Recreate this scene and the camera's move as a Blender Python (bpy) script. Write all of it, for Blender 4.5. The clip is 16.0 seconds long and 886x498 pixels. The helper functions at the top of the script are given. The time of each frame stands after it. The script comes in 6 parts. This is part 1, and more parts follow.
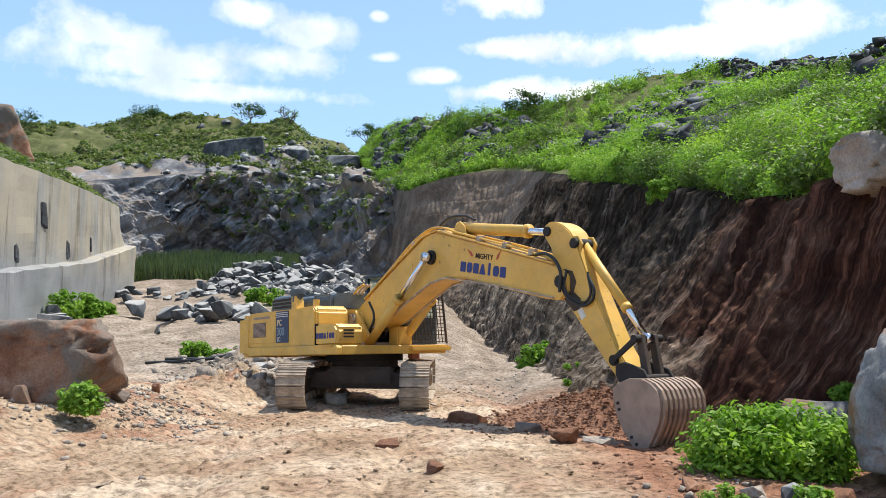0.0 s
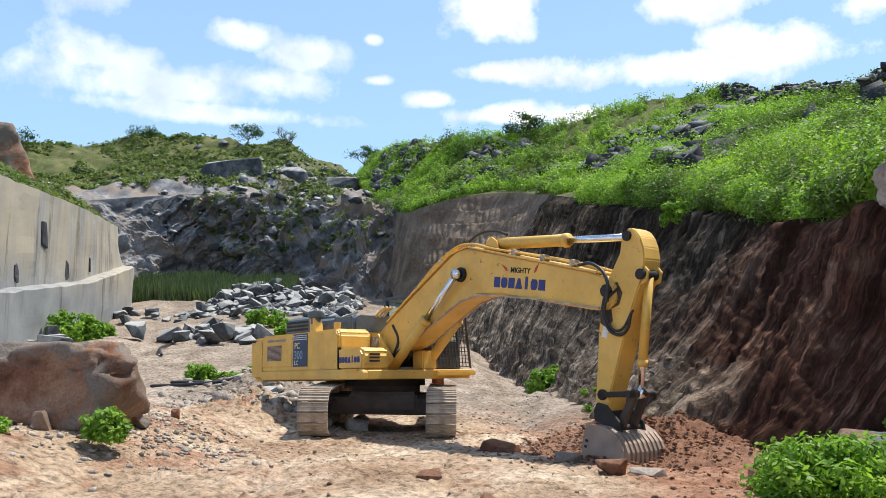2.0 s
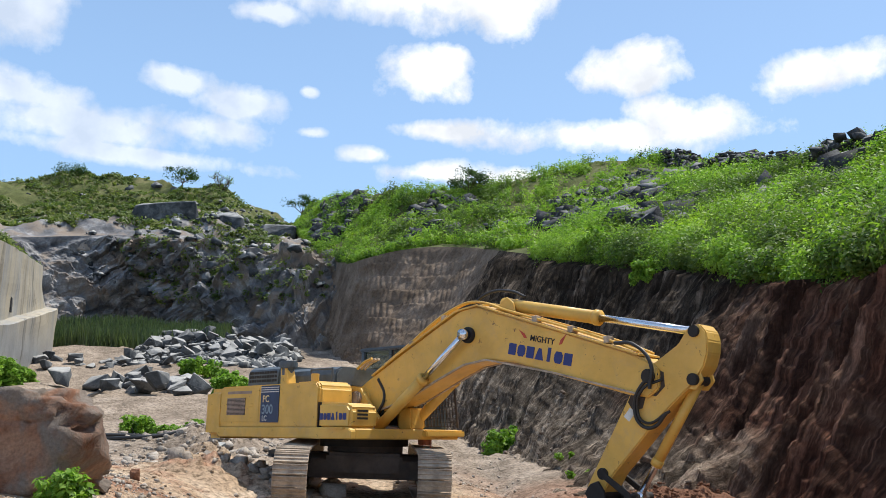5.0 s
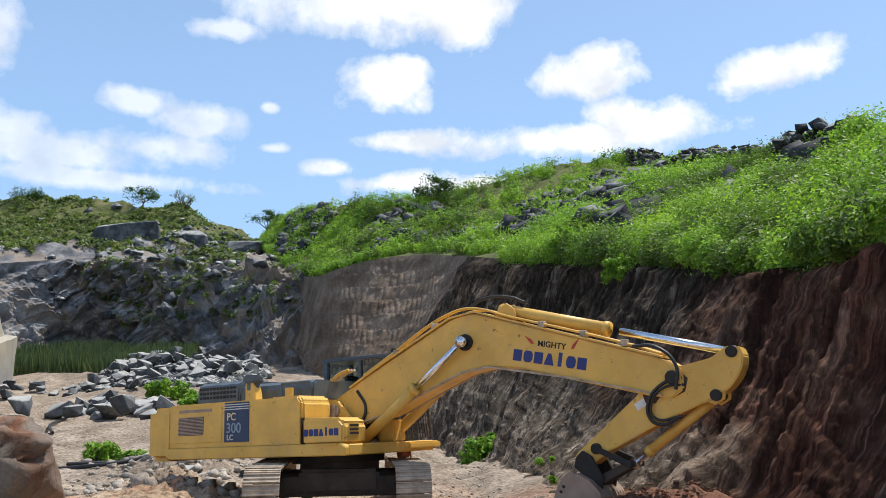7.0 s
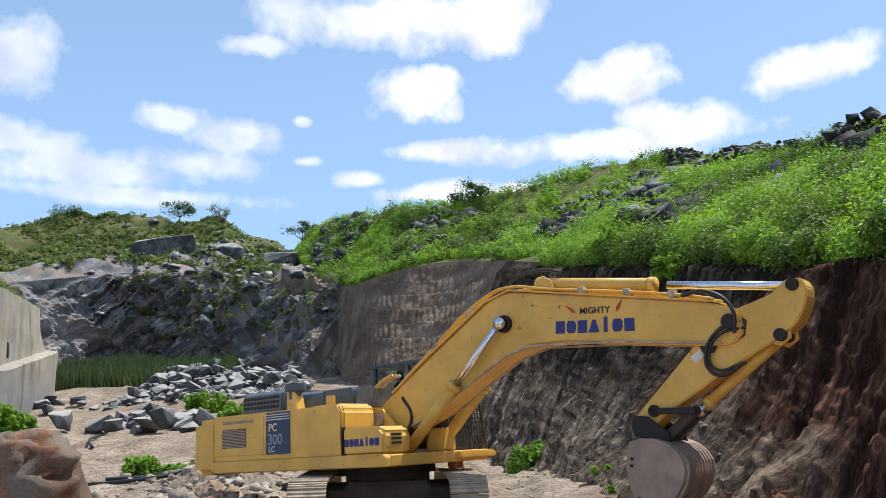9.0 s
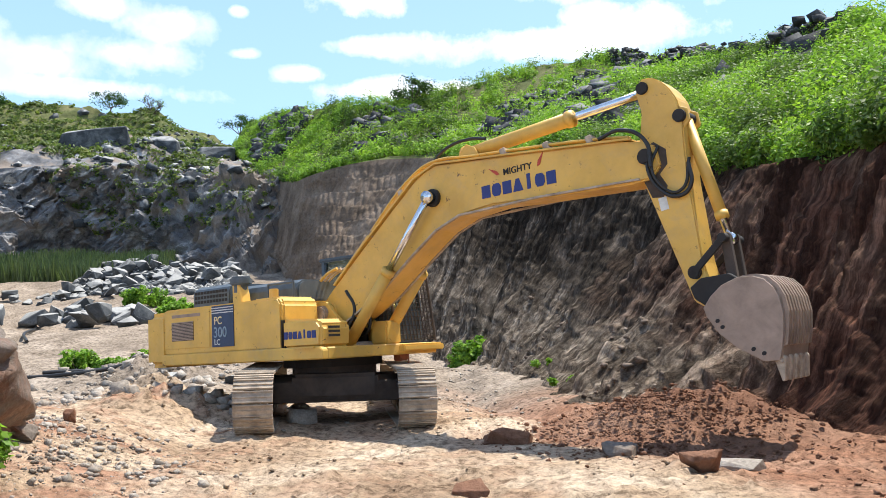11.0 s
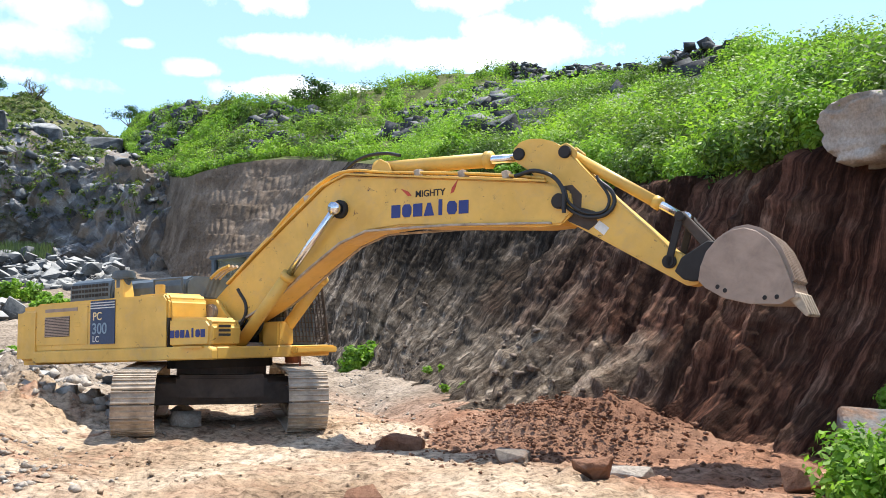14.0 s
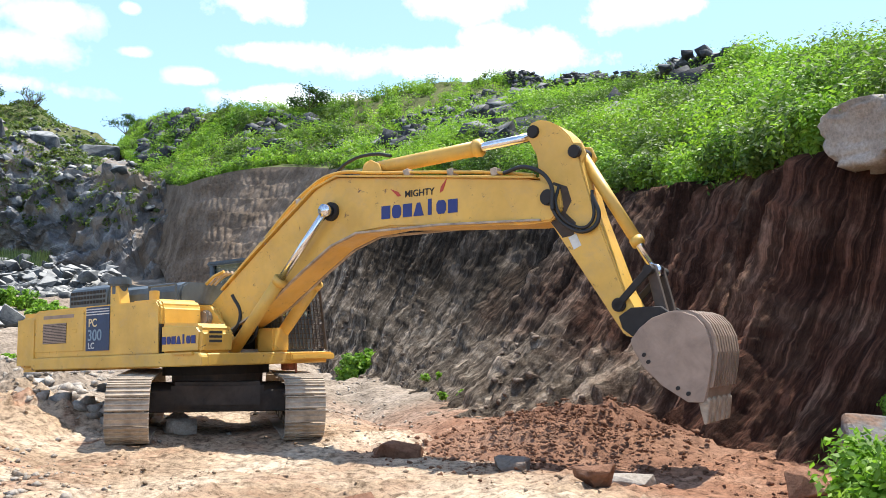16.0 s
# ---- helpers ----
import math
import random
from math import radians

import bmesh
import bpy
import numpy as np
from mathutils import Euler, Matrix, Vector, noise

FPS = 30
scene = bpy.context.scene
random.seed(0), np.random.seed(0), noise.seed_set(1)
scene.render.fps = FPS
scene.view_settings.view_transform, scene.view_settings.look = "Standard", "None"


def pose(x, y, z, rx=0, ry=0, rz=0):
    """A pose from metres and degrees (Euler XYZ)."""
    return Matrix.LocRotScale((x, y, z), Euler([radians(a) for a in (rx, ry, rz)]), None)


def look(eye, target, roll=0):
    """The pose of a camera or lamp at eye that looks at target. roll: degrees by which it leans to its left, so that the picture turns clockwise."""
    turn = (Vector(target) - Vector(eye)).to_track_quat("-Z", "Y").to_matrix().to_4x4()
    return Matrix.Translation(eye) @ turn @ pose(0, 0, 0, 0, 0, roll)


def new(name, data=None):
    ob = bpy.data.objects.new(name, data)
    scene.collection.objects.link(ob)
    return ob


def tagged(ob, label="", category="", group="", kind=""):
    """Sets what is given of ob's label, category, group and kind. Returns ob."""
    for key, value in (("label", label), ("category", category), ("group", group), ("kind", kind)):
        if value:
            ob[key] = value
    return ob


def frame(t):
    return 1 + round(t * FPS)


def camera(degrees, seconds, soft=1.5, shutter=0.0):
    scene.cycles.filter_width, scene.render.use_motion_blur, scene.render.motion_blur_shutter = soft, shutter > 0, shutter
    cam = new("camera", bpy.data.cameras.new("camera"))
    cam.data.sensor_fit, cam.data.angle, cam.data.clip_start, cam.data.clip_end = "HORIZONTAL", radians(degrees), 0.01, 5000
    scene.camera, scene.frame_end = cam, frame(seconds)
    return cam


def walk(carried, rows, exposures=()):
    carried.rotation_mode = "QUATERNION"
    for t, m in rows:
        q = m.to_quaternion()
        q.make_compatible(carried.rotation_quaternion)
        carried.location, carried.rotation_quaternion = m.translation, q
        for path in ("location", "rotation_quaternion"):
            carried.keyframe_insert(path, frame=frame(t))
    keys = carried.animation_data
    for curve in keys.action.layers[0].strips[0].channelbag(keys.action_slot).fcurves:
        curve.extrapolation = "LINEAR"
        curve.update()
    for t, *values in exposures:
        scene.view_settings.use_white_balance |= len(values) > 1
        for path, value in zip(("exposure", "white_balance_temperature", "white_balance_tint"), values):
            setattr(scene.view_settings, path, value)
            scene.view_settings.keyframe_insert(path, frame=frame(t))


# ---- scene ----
cam = camera(55.0, 16.0, soft=0.5)
PATH = [
    (0, (3.414, 0.141, 1.783), (3.037, 2.097, 1.964), 0.5),
    (0.5, (3.329, 0.154, 1.819), (2.952, 2.111, 1.986), 0.3),
    (1, (3.125, 0.255, 1.819), (2.767, 2.215, 2.0), 0.4),
    (1.5, (2.917, 0.371, 1.777), (2.557, 2.326, 1.999), 0.5),
    (2, (2.604, 0.504, 1.804), (2.244, 2.457, 2.038), 0.8),
    (2.5, (2.241, 0.696, 1.818), (1.928, 2.656, 2.067), 1.7),
    (3, (1.87, 0.893, 1.78), (1.575, 2.85, 2.069), 1.8),
    (3.5, (1.525, 1.09, 1.784), (1.224, 3.039, 2.117), 3.0),
    (4, (1.271, 1.344, 1.802), (1.053, 3.3, 2.157), 3.0),
    (4.5, (1.111, 1.559, 1.791), (0.908, 3.515, 2.157), 3.0),
    (4.7, (1.051, 1.683, 1.792), (0.849, 3.639, 2.157), 2.8),
    (6.8, (0.934, 2.441, 1.754), (0.822, 4.398, 2.154), -0.6),
    (7, (0.914, 2.522, 1.77), (0.795, 4.48, 2.161), -0.6),
    (7.5, (0.824, 2.704, 1.771), (0.648, 4.651, 2.195), -1.9),
    (8, (0.745, 2.926, 1.76), (0.576, 4.869, 2.201), -1.9),
    (8.5, (0.626, 3.273, 1.738), (0.444, 5.214, 2.183), -1.8),
    (9, (0.557, 3.566, 1.743), (0.359, 5.513, 2.156), -1.5),
    (9.5, (0.438, 3.673, 1.705), (0.247, 5.637, 2.03), -1.4),
    (11.8, (0.303, 3.899, 1.679), (0.278, 5.892, 1.843), -1.3),
    (12, (0.278, 3.888, 1.681), (0.251, 5.88, 1.851), -1.2),
    (12.5, (0.295, 3.938, 1.66), (0.296, 5.93, 1.835), 0.3),
    (13, (0.3, 4.02, 1.645), (0.442, 6.007, 1.825), 0.1),
    (13.5, (0.292, 4.022, 1.645), (0.465, 6.006, 1.829), 0.3),
    (14, (0.288, 4.067, 1.636), (0.471, 6.049, 1.825), 0.3),
    (14.5, (0.295, 4.126, 1.637), (0.486, 6.107, 1.836), 0.4),
    (15, (0.285, 4.125, 1.612), (0.481, 6.105, 1.818), 0.5),
    (15.5, (0.29, 4.12, 1.626), (0.488, 6.099, 1.834), 0.4),
    (16, (0.283, 4.202, 1.6), (0.472, 6.182, 1.809), 0.3),
]

# ---------- light ----------
SUN = Vector((0.30, 0.25, 0.92)).normalized()
EXPO = [(0.0, 0.3), (2.0, 0.28), (3.5, 0.12), (4.7, 0.08), (8.5, 0.08), (9.7, 0.22), (11.8, 0.68), (16.0, 0.72)]
world = bpy.data.worlds.new("sky")
scene.world = world
world.use_nodes = True


CLOUDS = [(-12.1, 27.2, 6.2, 1.8), (-3.5, 26.9, 6.2, 2.2), (-7.5, 22.2, 3.6, 1.5), (-5.7, 23.0, 1.8, 1.2), (6.7, 22.4, 3.8, 1.3), (7.9, 23.2, 2.3, 1.2), (19.4, 21.4, 5.1, 1.3), (21.1, 21.8, 2.9, 1.3), (6.0, 18.3, 7.8, 1.1), (10.6, 18.9, 3.9, 1.7), (-6.0, 18.4, 3.0, 0.7), (-33.8, 22.7, 2.3, 2.0), (-24.4, 20.0, 2.1, 0.9), (-29.4, 16.5, 8.6, 1.3), (-23.2, 17.3, 5.3, 1.1), (-19.9, 19.1, 3.1, 1.2), (-15.3, 17.8, 1.2, 0.4), (-15.5, 20.4, 0.7, 0.4), (-11.2, 16.6, 2.1, 0.6), (-7.4, 15.6, 4.5, 0.8), (-0.8, 15.4, 2.5, 0.7), (-18.9, 25.1, 2.3, 0.7), (-33.1, 17.8, 3.3, 1.3), (-26.6, 15.1, 8.2, 0.7)]


def build_sky():
    nt = world.node_tree
    nt.nodes.clear()
    out = nt.nodes.new("ShaderNodeOutputWorld")
    bg = nt.nodes.new("ShaderNodeBackground")
    sky = nt.nodes.new("ShaderNodeTexSky")
    sky.sky_type, sky.sun_disc = "NISHITA", False
    sky.sun_elevation = math.asin(SUN.z)
    sky.sun_rotation = math.atan2(SUN.x, SUN.y)
    sky.air_density, sky.dust_density, sky.ozone_density = 1.0, 0.6, 1.5
    bg.inputs["Strength"].default_value = 0.15
    # fair-weather cumulus: azimuth, elevation, half width and half height in degrees; loose ones over the rest of the dome
    tc = nt.nodes.new("ShaderNodeTexCoord")
    sep = nt.nodes.new("ShaderNodeSeparateXYZ")
    nt.links.new(tc.outputs["Generated"], sep.inputs[0])
    az = maths(nt, "DEGREES", maths(nt, "ARCTAN2", sep.outputs["X"], sep.outputs["Y"]), 0.0)
    el = maths(nt, "DEGREES", maths(nt, "ARCSINE", sep.outputs["Z"], 0.0), 0.0)
    here = nt.nodes.new("ShaderNodeCombineXYZ")
    nt.links.new(az, here.inputs["X"])
    nt.links.new(el, here.inputs["Y"])
    field = None
    for ca, ce, cw, ch in CLOUDS:
        sub = nt.nodes.new("ShaderNodeVectorMath")
        sub.operation = "SUBTRACT"
        nt.links.new(here.outputs[0], sub.inputs[0])
        sub.inputs[1].default_value = (ca, ce, 0)
        mul = nt.nodes.new("ShaderNodeVectorMath")
        mul.operation = "MULTIPLY"
        nt.links.new(sub.outputs[0], mul.inputs[0])
        mul.inputs[1].default_value = (1 / cw, 1 / ch, 0)
        ln = nt.nodes.new("ShaderNodeVectorMath")
        ln.operation = "LENGTH"
        nt.links.new(mul.outputs[0], ln.inputs[0])
        field = ln.outputs["Value"] if field is None else maths(nt, "MINIMUM", field, ln.outputs["Value"])
    n0 = nt.nodes.new("ShaderNodeTexNoise")
    n0.inputs["Scale"].default_value, n0.inputs["Detail"].default_value = 3.0, 4.0
    nt.links.new(tc.outputs["Generated"], n0.inputs["Vector"])
    away = maths(nt, "ABSOLUTE", az, 0.0)
    loose = remap(nt, n0.outputs["Fac"], 0.45, 0.75, 1.6, 0.4)
    side = maths(nt, "MAXIMUM", remap(nt, away, 40.0, 55.0), remap(nt, el, 32.0, 42.0))
    loose = maths(nt, "ADD", loose, maths(nt, "MULTIPLY", maths(nt, "SUBTRACT", 1.0, side), 2.0))
    field = maths(nt, "MINIMUM", field, loose)
    n1 = nt.nodes.new("ShaderNodeTexNoise")
    n1.inputs["Scale"].default_value, n1.inputs["Detail"].default_value = 13.0, 10.0
    n1.inputs["Roughness"].default_value, n1.inputs["Distortion"].default_value = 0.6, 0.1
    nt.links.new(tc.outputs["Generated"], n1.inputs["Vector"])
    body = maths(nt, "SUBTRACT", maths(nt, "ADD", 1.0, maths(nt, "MULTIPLY", maths(nt, "SUBTRACT", n1.outputs["Fac"], 0.5), 3.2)), field)
    # clouds to the north-west are thin and soft, the others firm
    thin = remap(nt, az, -8.0, -16.0, 1.0, 0.62)
    cover = maths(nt, "MULTIPLY", remap(nt, body, -0.22, 0.42), thin)
    # the haze whitens towards the horizon
    hz = nt.nodes.new("ShaderNodeMapRange")
    hz.inputs["From Min"].default_value, hz.inputs["From Max"].default_value = 0.0, 0.75
    hz.inputs["To Min"].default_value, hz.inputs["To Max"].default_value = 0.85, 0.1
    nt.links.new(sep.outputs["Z"], hz.inputs["Value"])
    m0 = nt.nodes.new("ShaderNodeMix")
    m0.data_type = "RGBA"
    m0.inputs[7].default_value = (2.7, 4.5, 7.2, 1)
    nt.links.new(hz.outputs[0], m0.inputs[0])
    nt.links.new(sky.outputs[0], m0.inputs[6])
    m1 = nt.nodes.new("ShaderNodeMix")
    m1.data_type = "RGBA"
    # cloud bases a little greyer than their tops
    n2 = nt.nodes.new("ShaderNodeTexNoise")
    n2.inputs["Scale"].default_value, n2.inputs["Detail"].default_value = 18.0, 6.0
    nt.links.new(tc.outputs["Generated"], n2.inputs["Vector"])
    tone = ramp_node(nt, n2.outputs["Fac"], [(0.35, (5.2, 5.5, 6.0)), (0.6, (7.4, 7.5, 7.7))])
    nt.links.new(tone, m1.inputs[7])
    nt.links.new(cover, m1.inputs[0])
    nt.links.new(m0.outputs[2], m1.inputs[6])
    nt.links.new(m1.outputs[2], bg.inputs["Color"])
    nt.links.new(bg.outputs[0], out.inputs[0])


sun = new("sun", bpy.data.lights.new("sun", "SUN"))
sun.data.energy, sun.data.angle, sun.data.color = 5.0, radians(0.53), (1.0, 0.95, 0.87)
sun.matrix_world = look(SUN * 60, (0, 0, 0))


# ---------- small tools ----------
def hash3(ix, iy, iz, seed):
    h = (ix * 374761393 + iy * 668265263 + iz * 2147483647 + seed * 1274126177) & 0xFFFFFFFF
    h = ((h ^ (h >> 13)) * 1274126177) & 0xFFFFFFFF
    return ((h ^ (h >> 16)) & 0xFFFFFF) / float(0xFFFFFF) * 2 - 1


def vnoise(x, y, z=0.0, seed=0):
    x, y = np.asarray(x, float), np.asarray(y, float)
    z = np.broadcast_to(np.asarray(z, float), x.shape)
    ix, iy, iz = (np.floor(a).astype(np.int64) for a in (x, y, z))
    fx, fy, fz = x - ix, y - iy, z - iz
    fx, fy, fz = (a * a * (3 - 2 * a) for a in (fx, fy, fz))
    out = 0
    for dx in (0, 1):
        for dy in (0, 1):
            for dz in (0, 1):
                w = (fx if dx else 1 - fx) * (fy if dy else 1 - fy) * (fz if dz else 1 - fz)
                out = out + w * hash3(ix + dx, iy + dy, iz + dz, seed)
    return out


def fbm(x, y, z=0.0, octaves=4, seed=0, rough=0.5):
    a, s, out = 1.0, 1.0, 0.0
    for k in range(octaves):
        out = out + a * vnoise(np.asarray(x) * s, np.asarray(y) * s, np.asarray(z) * s, seed + k * 17)
        a, s = a * rough, s * 2.03
    return out


def smooth(a, b, x):
    t = np.clip((np.asarray(x, float) - a) / (b - a), 0, 1)
    return t * t * (3 - 2 * t)


def link_mesh(name, verts, faces, mat=None, parent=None, flat=False, mats=None, index=None):
    me = bpy.data.meshes.new(name)
    me.from_pydata([tuple(v) for v in verts], [], [tuple(int(i) for i in q) for q in faces])
    for m in (mats or ([mat] if mat else [])):
        me.materials.append(m)
    if index is not None:
        me.polygons.foreach_set("material_index", np.asarray(index, np.int32))
    if not flat:
        me.polygons.foreach_set("use_smooth", [True] * len(me.polygons))
    me.update()
    ob = new(name, me)
    if parent:
        ob.parent = parent
    return ob


def part(name, bm, mat, parent, label="", smoothed=False):
    me = bpy.data.meshes.new(name)
    bm.to_mesh(me)
    bm.free()
    if mat:
        me.materials.append(mat)
    if smoothed:
        me.polygons.foreach_set("use_smooth", [True] * len(me.polygons))
    ob = new(name, me)
    ob.parent = parent
    if label:
        tagged(ob, label)
    return ob


def grid_faces(nu, nv):
    i = np.arange(nu - 1)[:, None] * nv + np.arange(nv - 1)[None]
    return np.stack([i, i + nv, i + nv + 1, i + 1], -1).reshape(-1, 4)


def along(poly, n):
    """n points evenly along a polyline, softened at its corners."""
    p = np.array(poly, float)
    d = np.r_[0, np.cumsum(np.linalg.norm(np.diff(p, axis=0), axis=1))]
    s = np.linspace(0, d[-1], n)
    q = np.stack([np.interp(s, d, p[:, k]) for k in range(3)], 1)
    w = max(1, n // 40)
    ker = np.ones(2 * w + 1) / (2 * w + 1)
    pad = np.concatenate([np.repeat(q[:1], w, 0), q, np.repeat(q[-1:], w, 0)])
    return np.stack([np.convolve(pad[:, k], ker, "valid") for k in range(3)], 1)


def loft(lines, nu, counts):
    """Rows of points from line to line: an array nu x nv x 3."""
    ls = [along(l, nu) for l in lines]
    rows = []
    for k, c in enumerate(counts):
        for j in range(c):
            f = j / c
            rows.append(ls[k] * (1 - f) + ls[k + 1] * f)
    rows.append(ls[-1])
    return np.stack(rows, 1)


def normals(g):
    du = np.gradient(g, axis=0)
    dv = np.gradient(g, axis=1)
    n = np.cross(du, dv)
    return n / (np.linalg.norm(n, axis=-1, keepdims=True) + 1e-9)


# ---------- materials ----------
def material(name, rough=0.8, metal=0.0):
    m = bpy.data.materials.new(name)
    m.use_nodes = True
    b = m.node_tree.nodes["Principled BSDF"]
    b.inputs["Roughness"].default_value, b.inputs["Metallic"].default_value = rough, metal
    return m, m.node_tree, b


def noise_node(nt, scale, detail=6.0, rough=0.6, vec=None, dist=0.0):
    n = nt.nodes.new("ShaderNodeTexNoise")
    n.inputs["Scale"].default_value, n.inputs["Detail"].default_value = scale, detail
    n.inputs["Roughness"].default_value, n.inputs["Distortion"].default_value = rough, dist
    if vec is not None:
        nt.links.new(vec, n.inputs["Vector"])
    return n.outputs["Fac"]


def ramp_node(nt, fac, stops):
    r = nt.nodes.new("ShaderNodeValToRGB")
    e = r.color_ramp.elements
    while len(e) < len(stops):
        e.new(0.5)
    for k, (p, c) in enumerate(stops):
        e[k].position = p
        e[k].color = (*c, 1) if len(c) == 3 else c
    nt.links.new(fac, r.inputs[0])
    return r.outputs[0]


def mix_node(nt, fac, a, b, mode="MIX"):
    m = nt.nodes.new("ShaderNodeMix")
    m.data_type, m.blend_type = "RGBA", mode
    for sock, v in ((m.inputs[0], fac), (m.inputs[6], a), (m.inputs[7], b)):
        if isinstance(v, (int, float)):
            sock.default_value = v
        elif isinstance(v, tuple):
            sock.default_value = (*v, 1)
        else:
            nt.links.new(v, sock)
    return m.outputs[2]


def bump_node(nt, b, height, strength, distance, under=None):
    n = nt.nodes.new("ShaderNodeBump")
    n.inputs["Strength"].default_value, n.inputs["Distance"].default_value = strength, distance
    nt.links.new(height, n.inputs["Height"])
    if under:
        nt.links.new(under, n.inputs["Normal"])
    nt.links.new(n.outputs[0], b.inputs["Normal"])
    return n.outputs[0]


def coords(nt, kind="Object", scale=None):
    t = nt.nodes.new("ShaderNodeTexCoord")
    if scale is None:
        return t.outputs[kind]
    mp = nt.nodes.new("ShaderNodeMapping")
    mp.inputs["Scale"].default_value = scale
    nt.links.new(t.outputs[kind], mp.inputs["Vector"])
    return mp.outputs[0]


def split(nt, vec):
    s = nt.nodes.new("ShaderNodeSeparateXYZ")
    nt.links.new(vec, s.inputs[0])
    return s.outputs


def remap(nt, v, a, b, c=0.0, d=1.0):
    m = nt.nodes.new("ShaderNodeMapRange")
    for k, x in zip(("From Min", "From Max", "To Min", "To Max"), (a, b, c, d)):
        m.inputs[k].default_value = x
    nt.links.new(v, m.inputs["Value"])
    return m.outputs[0]


def maths(nt, op, a, b):
    m = nt.nodes.new("ShaderNodeMath")
    m.operation = op
    for sock, v in zip(m.inputs, (a, b)):
        if isinstance(v, (int, float)):
            sock.default_value = v
        else:
            nt.links.new(v, sock)
    return m.outputs[0]


def soil_material(name, c_dark, c_mid, c_light, fine=9.0, bump=0.6, stretch=None):
    m, nt, b = material(name, 0.95)
    v = coords(nt, "Object", stretch)
    big = noise_node(nt, 0.35, 5, 0.6, v, 0.4)
    col = ramp_node(nt, big, [(0.3, c_dark), (0.5, c_mid), (0.68, c_light)])
    small = noise_node(nt, fine, 9, 0.7, v)
    col = mix_node(nt, 0.75, col, ramp_node(nt, small, [(0.3, (0.45, 0.42, 0.4)), (0.5, (0.95, 0.95, 0.95)), (0.72, (1.3, 1.28, 1.25))]), "MULTIPLY")
    nt.links.new(col, b.inputs["Base Color"])
    n1 = bump_node(nt, b, noise_node(nt, fine * 0.4, 8, 0.7, v), bump, 0.12)
    bump_node(nt, b, small, bump, 0.03, n1)
    b.inputs["Specular IOR Level"].default_value = 0.15
    return m


def rock_material(name, c_dark, c_mid, c_light, scale=1.2, stain=None):
    m, nt, b = material(name, 0.85)
    v = coords(nt, "Object")
    inf = nt.nodes.new("ShaderNodeObjectInfo")
    add = nt.nodes.new("ShaderNodeVectorMath")
    add.operation = "ADD"
    nt.links.new(v, add.inputs[0])
    sc = maths(nt, "MULTIPLY", inf.outputs["Random"], 37.0)
    nt.links.new(sc, add.inputs[1])
    v = add.outputs[0]
    col = ramp_node(nt, noise_node(nt, scale, 8, 0.65, v, 0.5), [(0.3, c_dark), (0.5, c_mid), (0.7, c_light)])
    if stain:
        col = mix_node(nt, remap(nt, noise_node(nt, scale * 0.6, 6, 0.6, v, 0.8), 0.48, 0.58), col, stain)
    speck = noise_node(nt, scale * 22, 5, 0.7, v)
    col = mix_node(nt, 0.7, col, ramp_node(nt, speck, [(0.3, (0.5, 0.5, 0.5)), (0.55, (1, 1, 1)), (0.75, (1.3, 1.3, 1.3))]), "MULTIPLY")
    nt.links.new(col, b.inputs["Base Color"])
    n1 = bump_node(nt, b, noise_node(nt, scale * 3, 10, 0.7, v, 0.3), 0.8, 0.08)
    bump_node(nt, b, speck, 0.4, 0.02, n1)
    b.inputs["Specular IOR Level"].default_value = 0.3
    return m


